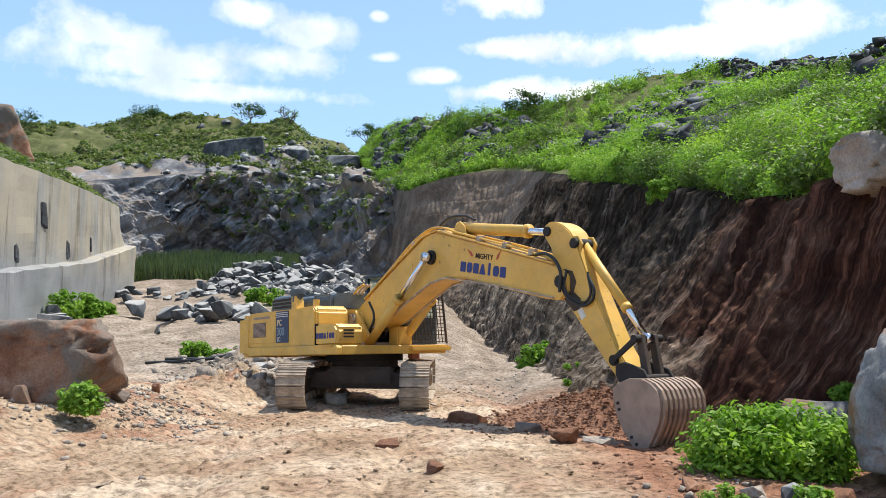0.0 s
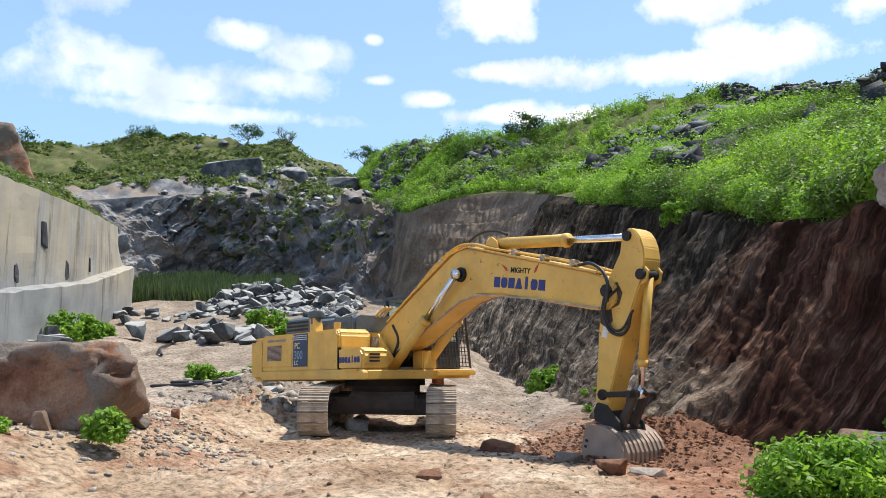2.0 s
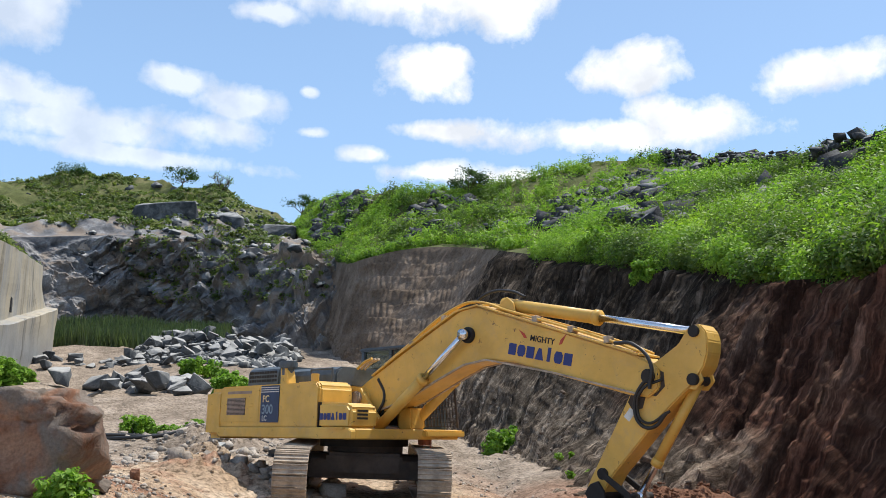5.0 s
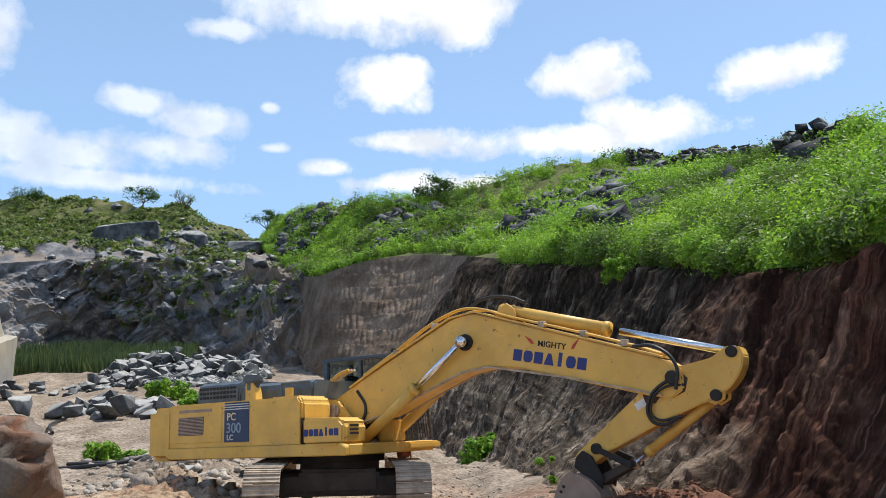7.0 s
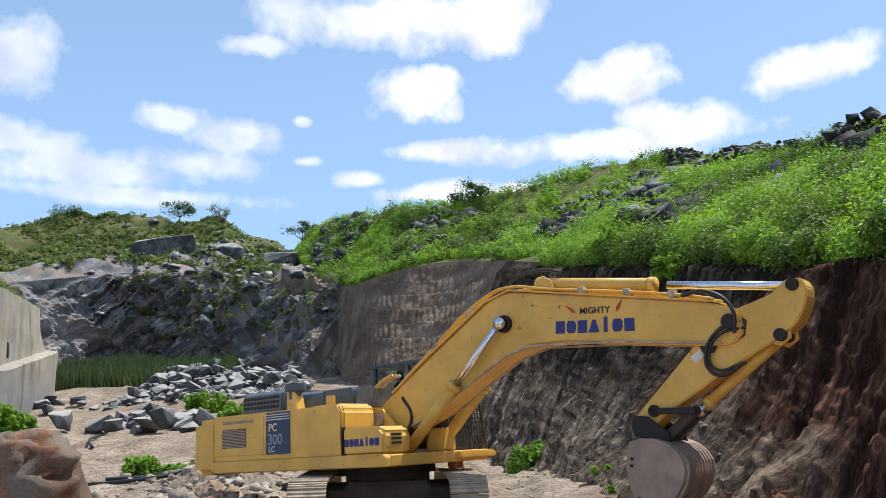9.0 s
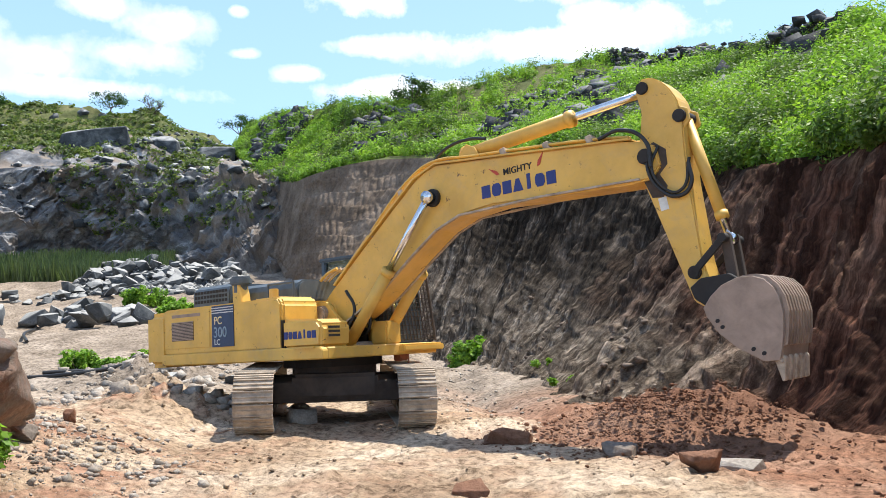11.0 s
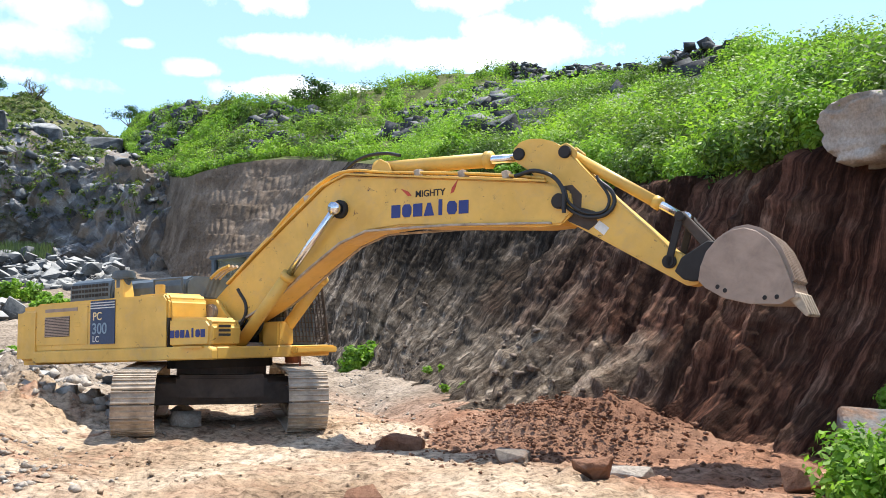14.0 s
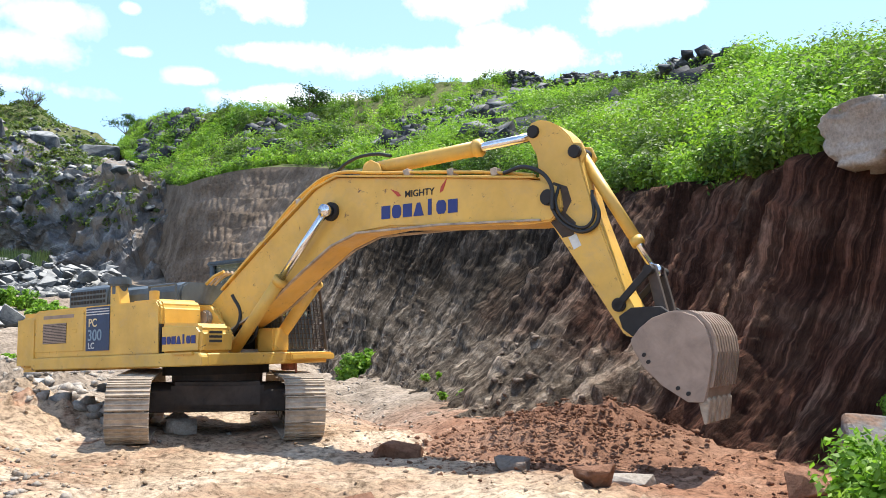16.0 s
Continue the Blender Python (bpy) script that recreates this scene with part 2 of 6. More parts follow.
def bank_material():
    """Cut earth: red-brown laterite near the camera's end, grey weathered rock further in, rills down the slope."""
    m, nt, b = material("cut_earth", 0.95)
    v = coords(nt, "Object")
    x, y, z = split(nt, v)[:3]
    wob = noise_node(nt, 0.22, 5, 0.6, v)
    far = remap(nt, maths(nt, "ADD", y, maths(nt, "MULTIPLY", wob, 16.0)), 26, 38)
    red = ramp_node(nt, noise_node(nt, 0.7, 8, 0.65, v, 0.15), [(0.3, (0.065, 0.027, 0.018)), (0.5, (0.15, 0.07, 0.046)), (0.7, (0.30, 0.18, 0.125))])
    grey = ramp_node(nt, noise_node(nt, 0.7, 8, 0.65, v, 0.15), [(0.3, (0.028, 0.022, 0.016)), (0.5, (0.07, 0.055, 0.041)), (0.7, (0.20, 0.163, 0.13))])
    col = mix_node(nt, far, red, grey)
    # loose gravelly talus along the foot
    low = split(nt, coords(nt, "UV"))[1]
    foot = remap(nt, maths(nt, "ADD", low, maths(nt, "MULTIPLY", noise_node(nt, 0.6, 6, 0.65, v), 3.4)), 6.0, 4.7)
    foot = maths(nt, "MULTIPLY", foot, remap(nt, y, 17.0, 20.0))
    talus = ramp_node(nt, noise_node(nt, 2.5, 9, 0.72, v, 0.2), [(0.35, (0.12, 0.092, 0.068)), (0.5, (0.25, 0.205, 0.158)), (0.65, (0.42, 0.36, 0.29))])
    col = mix_node(nt, maths(nt, "MULTIPLY", foot, 0.9), col, talus)
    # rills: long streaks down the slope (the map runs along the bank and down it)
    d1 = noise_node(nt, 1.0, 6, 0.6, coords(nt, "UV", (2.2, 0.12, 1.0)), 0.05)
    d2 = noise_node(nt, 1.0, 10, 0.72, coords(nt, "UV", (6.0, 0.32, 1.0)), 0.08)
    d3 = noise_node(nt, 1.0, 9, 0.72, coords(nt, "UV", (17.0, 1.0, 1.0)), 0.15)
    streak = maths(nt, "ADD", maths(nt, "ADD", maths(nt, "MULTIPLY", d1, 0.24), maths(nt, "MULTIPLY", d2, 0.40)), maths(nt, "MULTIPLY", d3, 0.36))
    # furrow shade and lit ribs painted into the soil colour
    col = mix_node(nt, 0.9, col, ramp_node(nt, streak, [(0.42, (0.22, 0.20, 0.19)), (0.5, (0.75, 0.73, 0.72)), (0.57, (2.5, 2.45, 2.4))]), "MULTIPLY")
    fine = noise_node(nt, 9, 10, 0.78, v)
    col = mix_node(nt, 0.85, col, ramp_node(nt, fine, [(0.3, (0.5, 0.5, 0.5)), (0.55, (1, 1, 1)), (0.75, (1.35, 1.33, 1.3))]), "MULTIPLY")
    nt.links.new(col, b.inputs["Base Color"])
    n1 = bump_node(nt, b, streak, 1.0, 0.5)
    bump_node(nt, b, fine, 0.8, 0.06, n1)
    b.inputs["Specular IOR Level"].default_value = 0.12
    return m


def floor_material():
    """Tan dry soil, redder where freshly dug, grey with rock flour towards the back of the pit."""
    m, nt, b = material("quarry_floor_soil", 0.95)
    v = coords(nt, "Object")
    x, y, z = split(nt, v)[:3]
    tan = ramp_node(nt, noise_node(nt, 0.45, 7, 0.62, v, 0.5), [(0.3, (0.25, 0.165, 0.105)), (0.48, (0.40, 0.295, 0.2)), (0.66, (0.55, 0.445, 0.335))])
    red = ramp_node(nt, noise_node(nt, 0.9, 7, 0.65, v, 0.5), [(0.3, (0.19, 0.088, 0.052)), (0.5, (0.30, 0.16, 0.10)), (0.7, (0.41, 0.255, 0.175))])
    grey = ramp_node(nt, noise_node(nt, 0.5, 8, 0.65, v, 0.6), [(0.3, (0.16, 0.128, 0.098)), (0.5, (0.28, 0.228, 0.178)), (0.7, (0.42, 0.355, 0.29))])
    wob = noise_node(nt, 0.3, 5, 0.6, v)
    back = remap(nt, maths(nt, "ADD", y, maths(nt, "MULTIPLY", wob, 12.0)), 26, 34)
    dug = remap(nt, maths(nt, "ADD", maths(nt, "SUBTRACT", x, maths(nt, "MULTIPLY", y, -0.28)), maths(nt, "MULTIPLY", wob, 3.0)), 7.2, 8.6)
    col = mix_node(nt, dug, tan, red)
    patch = remap(nt, noise_node(nt, 0.7, 7, 0.65, coords(nt, "Object", (1.0, 0.7, 1.0)), 0.8), 0.50, 0.60)
    lane = remap(nt, maths(nt, "ADD", maths(nt, "ADD", x, maths(nt, "MULTIPLY", y, 0.12)), maths(nt, "MULTIPLY", wob, 2.4)), 0.9, -0.9)
    col = mix_node(nt, maths(nt, "MULTIPLY", patch, maths(nt, "ADD", 0.35, maths(nt, "MULTIPLY", lane, 0.5))), col, red)
    col = mix_node(nt, back, col, grey)
    small = noise_node(nt, 8.0, 10, 0.72, v)
    col = mix_node(nt, 0.8, col, ramp_node(nt, small, [(0.38, (0.28, 0.25, 0.22)), (0.5, (0.98, 0.98, 0.98)), (0.62, (1.45, 1.43, 1.4))]), "MULTIPLY")
    nt.links.new(col, b.inputs["Base Color"])
    n1 = bump_node(nt, b, noise_node(nt, 2.2, 12, 0.72, v, 0.2), 0.75, 0.11)
    bump_node(nt, b, noise_node(nt, 14.0, 8, 0.72, v), 0.8, 0.028, n1)
    b.inputs["Specular IOR Level"].default_value = 0.12
    return m


def leaf_material(name, c1, c2, c3):
    m, nt, b = material(name, 0.55)
    g = nt.nodes.new("ShaderNodeNewGeometry")
    col = ramp_node(nt, g.outputs["Random Per Island"], [(0.0, c1), (0.5, c2), (1.0, c3)])
    big = noise_node(nt, 0.25, 4, 0.6, coords(nt, "Object"))
    col = mix_node(nt, 0.8, col, ramp_node(nt, big, [(0.3, (0.6, 0.72, 0.7)), (0.5, (1, 1, 1)), (0.7, (1.35, 1.2, 0.9))]), "MULTIPLY")
    nt.links.new(col, b.inputs["Base Color"])
    tr = nt.nodes.new("ShaderNodeBsdfTranslucent")
    nt.links.new(mix_node(nt, 1.0, col, (1.15, 1.35, 0.7), "MULTIPLY"), tr.inputs["Color"])
    ms = nt.nodes.new("ShaderNodeMixShader")
    ms.inputs[0].default_value = 0.42
    nt.links.new(b.outputs[0], ms.inputs[1])
    nt.links.new(tr.outputs[0], ms.inputs[2])
    nt.links.new(ms.outputs[0], nt.nodes["Material Output"].inputs["Surface"])
    b.inputs["Specular IOR Level"].default_value = 0.3
    return m


def paint_material(name, base, worn=0.5, rough=0.42):
    m, nt, b = material(name, rough)
    v = coords(nt, "Object")
    col = mix_node(nt, 0.7, base, ramp_node(nt, noise_node(nt, 1.6, 6, 0.6, v), [(0.3, (0.75, 0.72, 0.66)), (0.6, (1.08, 1.08, 1.08))]), "MULTIPLY")
    dust = remap(nt, noise_node(nt, 2.7, 8, 0.7, v, 0.4), 0.52, 0.75, 0, 0.35)
    col = mix_node(nt, dust, col, (0.42, 0.30, 0.19))
    chips = remap(nt, noise_node(nt, 6.0, 9, 0.78, v, 0.6), 0.655 - 0.05 * worn, 0.67)
    col = mix_node(nt, chips, col, (0.10, 0.045, 0.022))
    nt.links.new(col, b.inputs["Base Color"])
    nt.links.new(remap(nt, noise_node(nt, 5, 6, 0.6, v), 0.3, 0.7, rough - 0.08, rough + 0.25), b.inputs["Roughness"])
    bump_node(nt, b, noise_node(nt, 30, 4, 0.6, v), 0.12, 0.004)
    return m


def plain_material(name, base, rough=0.6, metal=0.0, vary=0.35, scale=6.0):
    m, nt, b = material(name, rough, metal)
    v = coords(nt, "Object")
    lo = tuple(1 - vary for _ in range(3))
    col = mix_node(nt, 0.9, base, ramp_node(nt, noise_node(nt, scale, 8, 0.65, v, 0.3), [(0.3, lo), (0.65, (1.15, 1.15, 1.15))]), "MULTIPLY")
    nt.links.new(col, b.inputs["Base Color"])
    bump_node(nt, b, noise_node(nt, scale * 4, 6, 0.6, v), 0.25, 0.01)
    return m


build_sky()
M_FLOOR = floor_material()
M_CLOD = soil_material("red_clod_soil", (0.17, 0.082, 0.052), (0.265, 0.14, 0.088), (0.37, 0.222, 0.148), 9.0, 0.8)
M_BANK = bank_material()
M_BLUFF = soil_material("grooved_earth", (0.11, 0.08, 0.056), (0.19, 0.142, 0.104), (0.29, 0.225, 0.17), 5.0, 0.8)
M_HILL = soil_material("hill_turf_soil", (0.06, 0.07, 0.025), (0.11, 0.125, 0.045), (0.19, 0.18, 0.085), 6.0, 0.8)
M_CLIFF = rock_material("dark_cliff_rock", (0.05, 0.053, 0.059), (0.185, 0.185, 0.19), (0.50, 0.49, 0.47), 0.45, (0.24, 0.195, 0.155))
M_SCREE = rock_material("bank_stones", (0.10, 0.07, 0.05), (0.20, 0.15, 0.115), (0.36, 0.29, 0.235), 0.7)
M_BLACK = rock_material("black_granite", (0.03, 0.034, 0.038), (0.075, 0.083, 0.09), (0.20, 0.21, 0.215), 0.8)
def sunlit_tops(m, c, amount):
    """Paler colour on upward faces, patchy: sun on the tops put into the material."""
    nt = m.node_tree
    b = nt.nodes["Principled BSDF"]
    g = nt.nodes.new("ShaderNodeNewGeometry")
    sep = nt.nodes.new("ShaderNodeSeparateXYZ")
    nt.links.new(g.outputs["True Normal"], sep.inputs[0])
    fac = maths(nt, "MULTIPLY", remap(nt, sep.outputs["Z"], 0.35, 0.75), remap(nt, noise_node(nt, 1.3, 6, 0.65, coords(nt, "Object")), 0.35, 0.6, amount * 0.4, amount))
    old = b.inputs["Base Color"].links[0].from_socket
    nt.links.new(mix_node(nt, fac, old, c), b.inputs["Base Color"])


# sunlit tops painted into the granite and the tip rock
sunlit_tops(M_BLACK, (0.46, 0.455, 0.43), 0.9)
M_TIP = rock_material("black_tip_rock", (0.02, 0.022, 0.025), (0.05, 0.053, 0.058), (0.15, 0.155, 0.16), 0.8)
sunlit_tops(M_TIP, (0.30, 0.30, 0.29), 0.7)
M_PALE = rock_material("pale_granite", (0.24, 0.20, 0.16), (0.38, 0.33, 0.275), (0.52, 0.47, 0.41), 0.9)
M_BOULDER = rock_material("weathered_boulder", (0.10, 0.042, 0.022), (0.25, 0.12, 0.068), (0.43, 0.28, 0.19), 1.1, (0.20, 0.165, 0.135))
M_RUST = rock_material("grey_rust_boulder", (0.11, 0.11, 0.108), (0.24, 0.24, 0.235), (0.42, 0.415, 0.40), 1.1, (0.31, 0.16, 0.085))
M_LEAF = leaf_material("shrub_leaves", (0.14, 0.26, 0.036), (0.22, 0.36, 0.05), (0.32, 0.46, 0.075))
M_GRASS = leaf_material("dry_hill_grass", (0.065, 0.10, 0.025), (0.12, 0.165, 0.045), (0.20, 0.235, 0.08))
M_LEAF2 = leaf_material("bright_leaves", (0.09, 0.185, 0.02), (0.20, 0.35, 0.04), (0.34, 0.50, 0.08))
M_LEAF4 = leaf_material("dull_leaves", (0.07, 0.125, 0.028), (0.105, 0.17, 0.036), (0.155, 0.22, 0.052))
M_LEAF3 = leaf_material("dark_tree_leaves", (0.02, 0.05, 0.012), (0.04, 0.09, 0.02), (0.07, 0.13, 0.03))
M_REED = leaf_material("reed_leaves", (0.06, 0.085, 0.045), (0.09, 0.125, 0.065), (0.13, 0.17, 0.09))
M_BARK = plain_material("bark", (0.10, 0.075, 0.055), 0.9, 0, 0.5)
M_YELLOW = paint_material("yellow_machine_paint", (0.70, 0.425, 0.085), 1.0)
M_STEEL = plain_material("dirty_track_steel", (0.47, 0.38, 0.285), 0.7, 0.1, 0.6, 5.0)
M_BUCKET = plain_material("dusty_bucket_steel", (0.345, 0.255, 0.195), 0.6, 0.15, 0.4, 3.0)
M_DARK = plain_material("black_grime", (0.022, 0.019, 0.017), 0.75, 0.0, 0.5, 4.0)
M_GRIME = plain_material("dusty_grime", (0.075, 0.055, 0.042), 0.8, 0.0, 0.6, 3.0)
M_CHROME = plain_material("chrome_rod", (0.72, 0.73, 0.75), 0.16, 1.0, 0.15, 8.0)
M_HOOD = plain_material("dark_hood_paint", (0.085, 0.105, 0.12), 0.5, 0.0, 0.4, 4.0)
M_NAVY = plain_material("navy_decal", (0.022, 0.045, 0.10), 0.5, 0.0, 0.25)
M_BLUE = plain_material("blue_letters", (0.015, 0.03, 0.16), 0.5, 0.0, 0.15)
M_WHITE = plain_material("pale_letters", (0.62, 0.62, 0.58), 0.6, 0.0, 0.25)
M_CREAM = plain_material("cream_letters", (0.75, 0.60, 0.32), 0.6, 0.0, 0.2)
M_SLATE = plain_material("slate_letters", (0.22, 0.30, 0.36), 0.6, 0.0, 0.2)
M_RED = plain_material("red_decal", (0.45, 0.05, 0.02), 0.5, 0.0, 0.25)
M_HOSE = plain_material("black_hose", (0.018, 0.018, 0.018), 0.5, 0.0, 0.3)
M_ORANGE = plain_material("faded_orange_paint", (0.42, 0.13, 0.06), 0.6, 0.0, 0.4)


# ---------- the setting ----------
FOOT = [(9.8, -8, -0.4), (9.8, 2, -0.4), (9.4, 8, -0.4), (8.2, 12, -0.4), (6.6, 13.8, -0.4), (5.2, 14.8, -0.4), (4.0, 16, -0.4), (3.0, 17.6, -0.4), (2.0, 20, -0.4), (0.9, 25, -0.5), (0.2, 32, -0.5),
        (0.0, 38, -0.5), (-2.0, 45, -0.4), (-5.4, 55, 0.2), (-8.8, 63, 1.8), (-12, 66.5, 3.2), (-14.5, 71.5, 5.0), (-17, 80, 7.4), (-22, 91, 11), (-28, 104, 17)]
CREST = [(13.5, -8, 5.4), (13, 4, 5.4), (10.8, 11, 5.2), (8.9, 14.6, 5.0), (8.1, 17.6, 5.0), (8.2, 21, 5.1), (8.4, 25, 5.5), (7.7, 30, 6.7), (6.2, 39, 8.4), (2.6, 49, 10.3),
         (0.2, 60, 12.6), (-4, 71, 15.0), (-9, 73.5, 15.4), (-13.0, 73.2, 14.2), (-15.5, 80, 14.8), (-19, 89, 16.5), (-25, 101, 20), (-32, 118, 26)]
TOP = [(26, -8, 8.4), (24, 4, 8.4), (19.5, 12, 7.9), (17.0, 18, 7.8), (17, 24, 8.6), (17.8, 30, 10.2), (18.6, 38, 12.8), (19.5, 46, 15.4), (20.5, 60, 19.7), (19.5, 74, 23.4), (17.8, 86, 26.4), (16, 97, 29.5),
       (8, 98, 29.4), (-2, 97, 26.2), (-9, 95, 25.8), (-15, 99, 26.6), (-22, 110, 28), (-30, 124, 29.5), (-35, 138, 31.6)]
BEYOND = [(130, -30, 4), (130, 4, 4), (120, 30, 4), (110, 60, 4), (110, 90, 4), (90, 130, 4), (70, 160, 4), (30, 190, 4), (-10, 200, 4), (-20, 210, 6)]
CLIFF_FOOT = [(-46, 66, 4), (-47, 88, 6), (-44, 97.5, 6.2), (-36, 97, 6.2), (-31, 92, 6.2), (-25, 85, 6), (-20, 79, 5.0), (-13, 75, 4)]
CLIFF_TOP = [(-62, 70, 13), (-58, 90, 18.5), (-48, 97, 20.5), (-39, 97, 20.3), (-34, 99, 19.8), (-27, 97, 18.2), (-21, 97, 17.6)]
SHELF = [(-90, 70, 19), (-80, 110, 26), (-61, 118, 27), (-52, 117, 27), (-42, 117, 26.3), (-34, 116, 24.4), (-24, 114, 22)]
HILL = [(-130, 90, 32), (-98, 130, 36), (-76, 136, 38.2), (-62, 137, 38.2), (-50, 135, 35.5), (-44, 136, 32.5), (-34, 142, 30)]
HILL_BACK = [(-260, 150, 6), (-190, 230, 6), (-130, 260, 6), (-80, 270, 6), (-60, 270, 6), (-40, 270, 6), (-20, 250, 6)]
WALL_BASE = [(-21.5, 24, 1.2), (-27, 38, 2.2), (-32, 53, 3.1), (-37.0, 66, 4.8), (-39.5, 70, 5.4)]
WALL_TOP = [(-21.5, 24, 9.4), (-27, 38, 10.2), (-32, 53, 11.0), (-37.5, 66, 11.7), (-41.5, 70, 11.6)]


def floor_height(x, y):
    x, y = np.asarray(x, float), np.asarray(y, float)
    z = 2.0 * smooth(26, 48, y) * smooth(-1.5, -8, x) + 3.6 * smooth(46, 74, y) * smooth(-4, -13, x) + 2.6 * smooth(72, 92, y)
    z = z + 0.55 * smooth(-3.6, -5.6, x + 0.15 * fbm(x * 0.5, y * 0.5, seed=5)) * smooth(7, 9.5, y) * smooth(22, 15, y)
    # the ditch along the foot of the bank
    fx = np.interp(y, [p[1] for p in FOOT[3:]], [p[0] for p in FOOT[3:]])
    ditch = np.exp(-((x - fx + 0.5) / 0.8) ** 2) * smooth(17, 21, y) * smooth(42, 30, y)
    z = z - 0.35 * ditch
    near = smooth(34, 18, y) * smooth(-16, -8, x)
    z = z + near * (0.06 * fbm(x * 0.45, y * 0.45, seed=1) + 0.03 * fbm(x * 2.3, y * 2.3, octaves=3, seed=2))
    z = z + 0.05 * np.abs(fbm(x * 5, y * 5, octaves=3, seed=3)) * near * (0.5 + 0.8 * smooth(-0.2, 0.4, fbm(x * 0.4, y * 0.4, seed=9)))
    ridge = np.exp(-((x + 4.6 + 0.36 * (y - 17)) / 1.5) ** 2) * smooth(17, 20, y) * smooth(36, 30, y)
    z = z + ridge * (0.15 + 0.3 * fbm(x * 0.8, y * 0.8, seed=11) + 0.25 * np.abs(fbm(x * 2.4, y * 2.4, seed=12)))
    # wheel and track ruts that run to the machine
    for off in (-1.15, 1.15):
        mid = np.interp(y, [0, 8, 18], [1.4, 0.2, -2.0]) + off
        d = (x - mid) / 0.34
        z = z - 0.05 * np.exp(-d * d) * smooth(18, 15, y) * smooth(-2, 3, y)
        z = z + 0.022 * np.sin(y * 2 * np.pi / 0.21) * np.exp(-d ** 4) * smooth(18, 15, y)
    z = z * smooth(160, 110, y) + (1 - near) * (0.3 * fbm(x * 0.2, y * 0.2, seed=4) + 0.1 * fbm(x * 1.1, y * 1.1, seed=6))
    return z


def build_ground():
    xs = np.r_[-2500, -700, -260, -120, np.arange(-60, -12, 0.6), np.arange(-12, 9.5, 0.08), np.arange(9.5, 40, 2.5), 80, 200, 700, 2500]
    ys = np.r_[-2500, -600, -150, -40, np.arange(-12, 5, 0.6), np.arange(5, 26, 0.08), np.arange(26, 50, 0.3), np.arange(50, 112, 1.2), 150, 300, 800, 2500]
    X, Y = np.meshgrid(xs, ys, indexing="ij")
    Z = floor_height(X, Y)
    ob = link_mesh("ground", np.stack([X, Y, Z], -1).reshape(-1, 3), grid_faces(len(xs), len(ys)), M_FLOOR)
    return tagged(ob, "tan quarry floor of rutted, crumbled dry soil", "ground", kind="structure")


def bank_surface(nu=1800, nv=150):
    g = loft([FOOT, CREST], nu, [nv])
    v = np.linspace(0, 1, g.shape[1])[None, :, None]
    u = np.linspace(0, 1, nu)[:, None]
    # lower talus lies flatter, the top stands steeper
    foot, crest = g[:, :1], g[:, -1:]
    # the columns lean as the rills do: their upper ends lie nearer the mouth of the pit
    crest = crest[np.clip(np.arange(nu) - int(3.3 * nu / np.linalg.norm(np.diff(along(FOOT, nu), axis=0), axis=1).sum()), 0, nu - 1)]
    bend = np.where(v < 0.75, v * 0.86, 0.645 + (v - 0.75) * 1.42)
    rise = v ** (1.15 + 0.5 * smooth(44, 32, foot[..., 1:2]) + 0.5 * smooth(26, 17, foot[..., 1:2]))
    xy = foot[..., :2] + (crest - foot)[..., :2] * (v * 0.97 + 0.03 * bend)
    z = foot[..., 2:] + (crest - foot)[..., 2:] * rise
    g = np.concatenate([xy, z], -1)
    n = normals(g)
    n *= np.sign((n[..., 2:]).mean()) or 1
    x, y, zz = g[..., 0], g[..., 1], g[..., 2]
    s = np.cumsum(np.r_[0, np.linalg.norm(np.diff(along(FOOT, nu), axis=0), axis=1)])[:, None]
    vv = v[..., 0]
    body = smooth(0, 0.08, vv) * smooth(1.0, 0.93, vv)
    # rills that lean as they run down
    lean = s + 0.18 * fbm(s * 0.4 + 0 * vv, vv * 1.5, seed=21)
    ribs = 1 - np.abs(vnoise(lean * 0.8, vv * 0.45, seed=22)) * 2
    ribs2 = 1 - np.abs(vnoise(lean * 2.2, vv * 0.5, seed=23)) * 2
    ribs3 = 1 - np.abs(vnoise(lean * 4.4, vv * 0.8, seed=28)) * 2
    chips = np.abs(fbm(x * 3.1, y * 3.1, zz * 3.1, 3, seed=27))
    blocks = fbm(x * 0.5, y * 0.5, zz * 0.5, 3, seed=24)
    near = smooth(66, 56, y) * (0.3 + 0.7 * smooth(12, 20, y))
    low = smooth(0.35, 0.1, vv)
    d = body * (near * (1 - 0.6 * low) * (0.40 * ribs + 0.36 * ribs2 + 0.24 * ribs3 + 0.10 * chips) + 0.16 * blocks * smooth(10, 18, y) + (0.03 + 0.14 * low) * fbm(x * 2.6, y * 2.6, zz * 2.6, 4, seed=25))
    # the ripped bluff: rows of digger tooth marks
    bl = smooth(62, 68, y) * smooth(-16, -13, x) * body
    rows = np.floor(zz / 1.25 + 0.15 * vnoise(s * 0.3, zz * 0, seed=26))
    groove = np.abs(np.sin(s * np.pi / 0.62 + rows * 1.3 + 1.5 * vnoise(s * 0.7 + 0 * zz, zz * 0.8, seed=29))) ** 0.7
    d = d + bl * (0.26 * groove * (0.5 + 0.7 * np.abs(fbm(s * 0.35 + 0 * zz, zz * 0.5, seed=30))) * (0.4 + 0.6 * (zz / 1.25 - rows)) - 0.2)
    return g + n * d[..., None], s


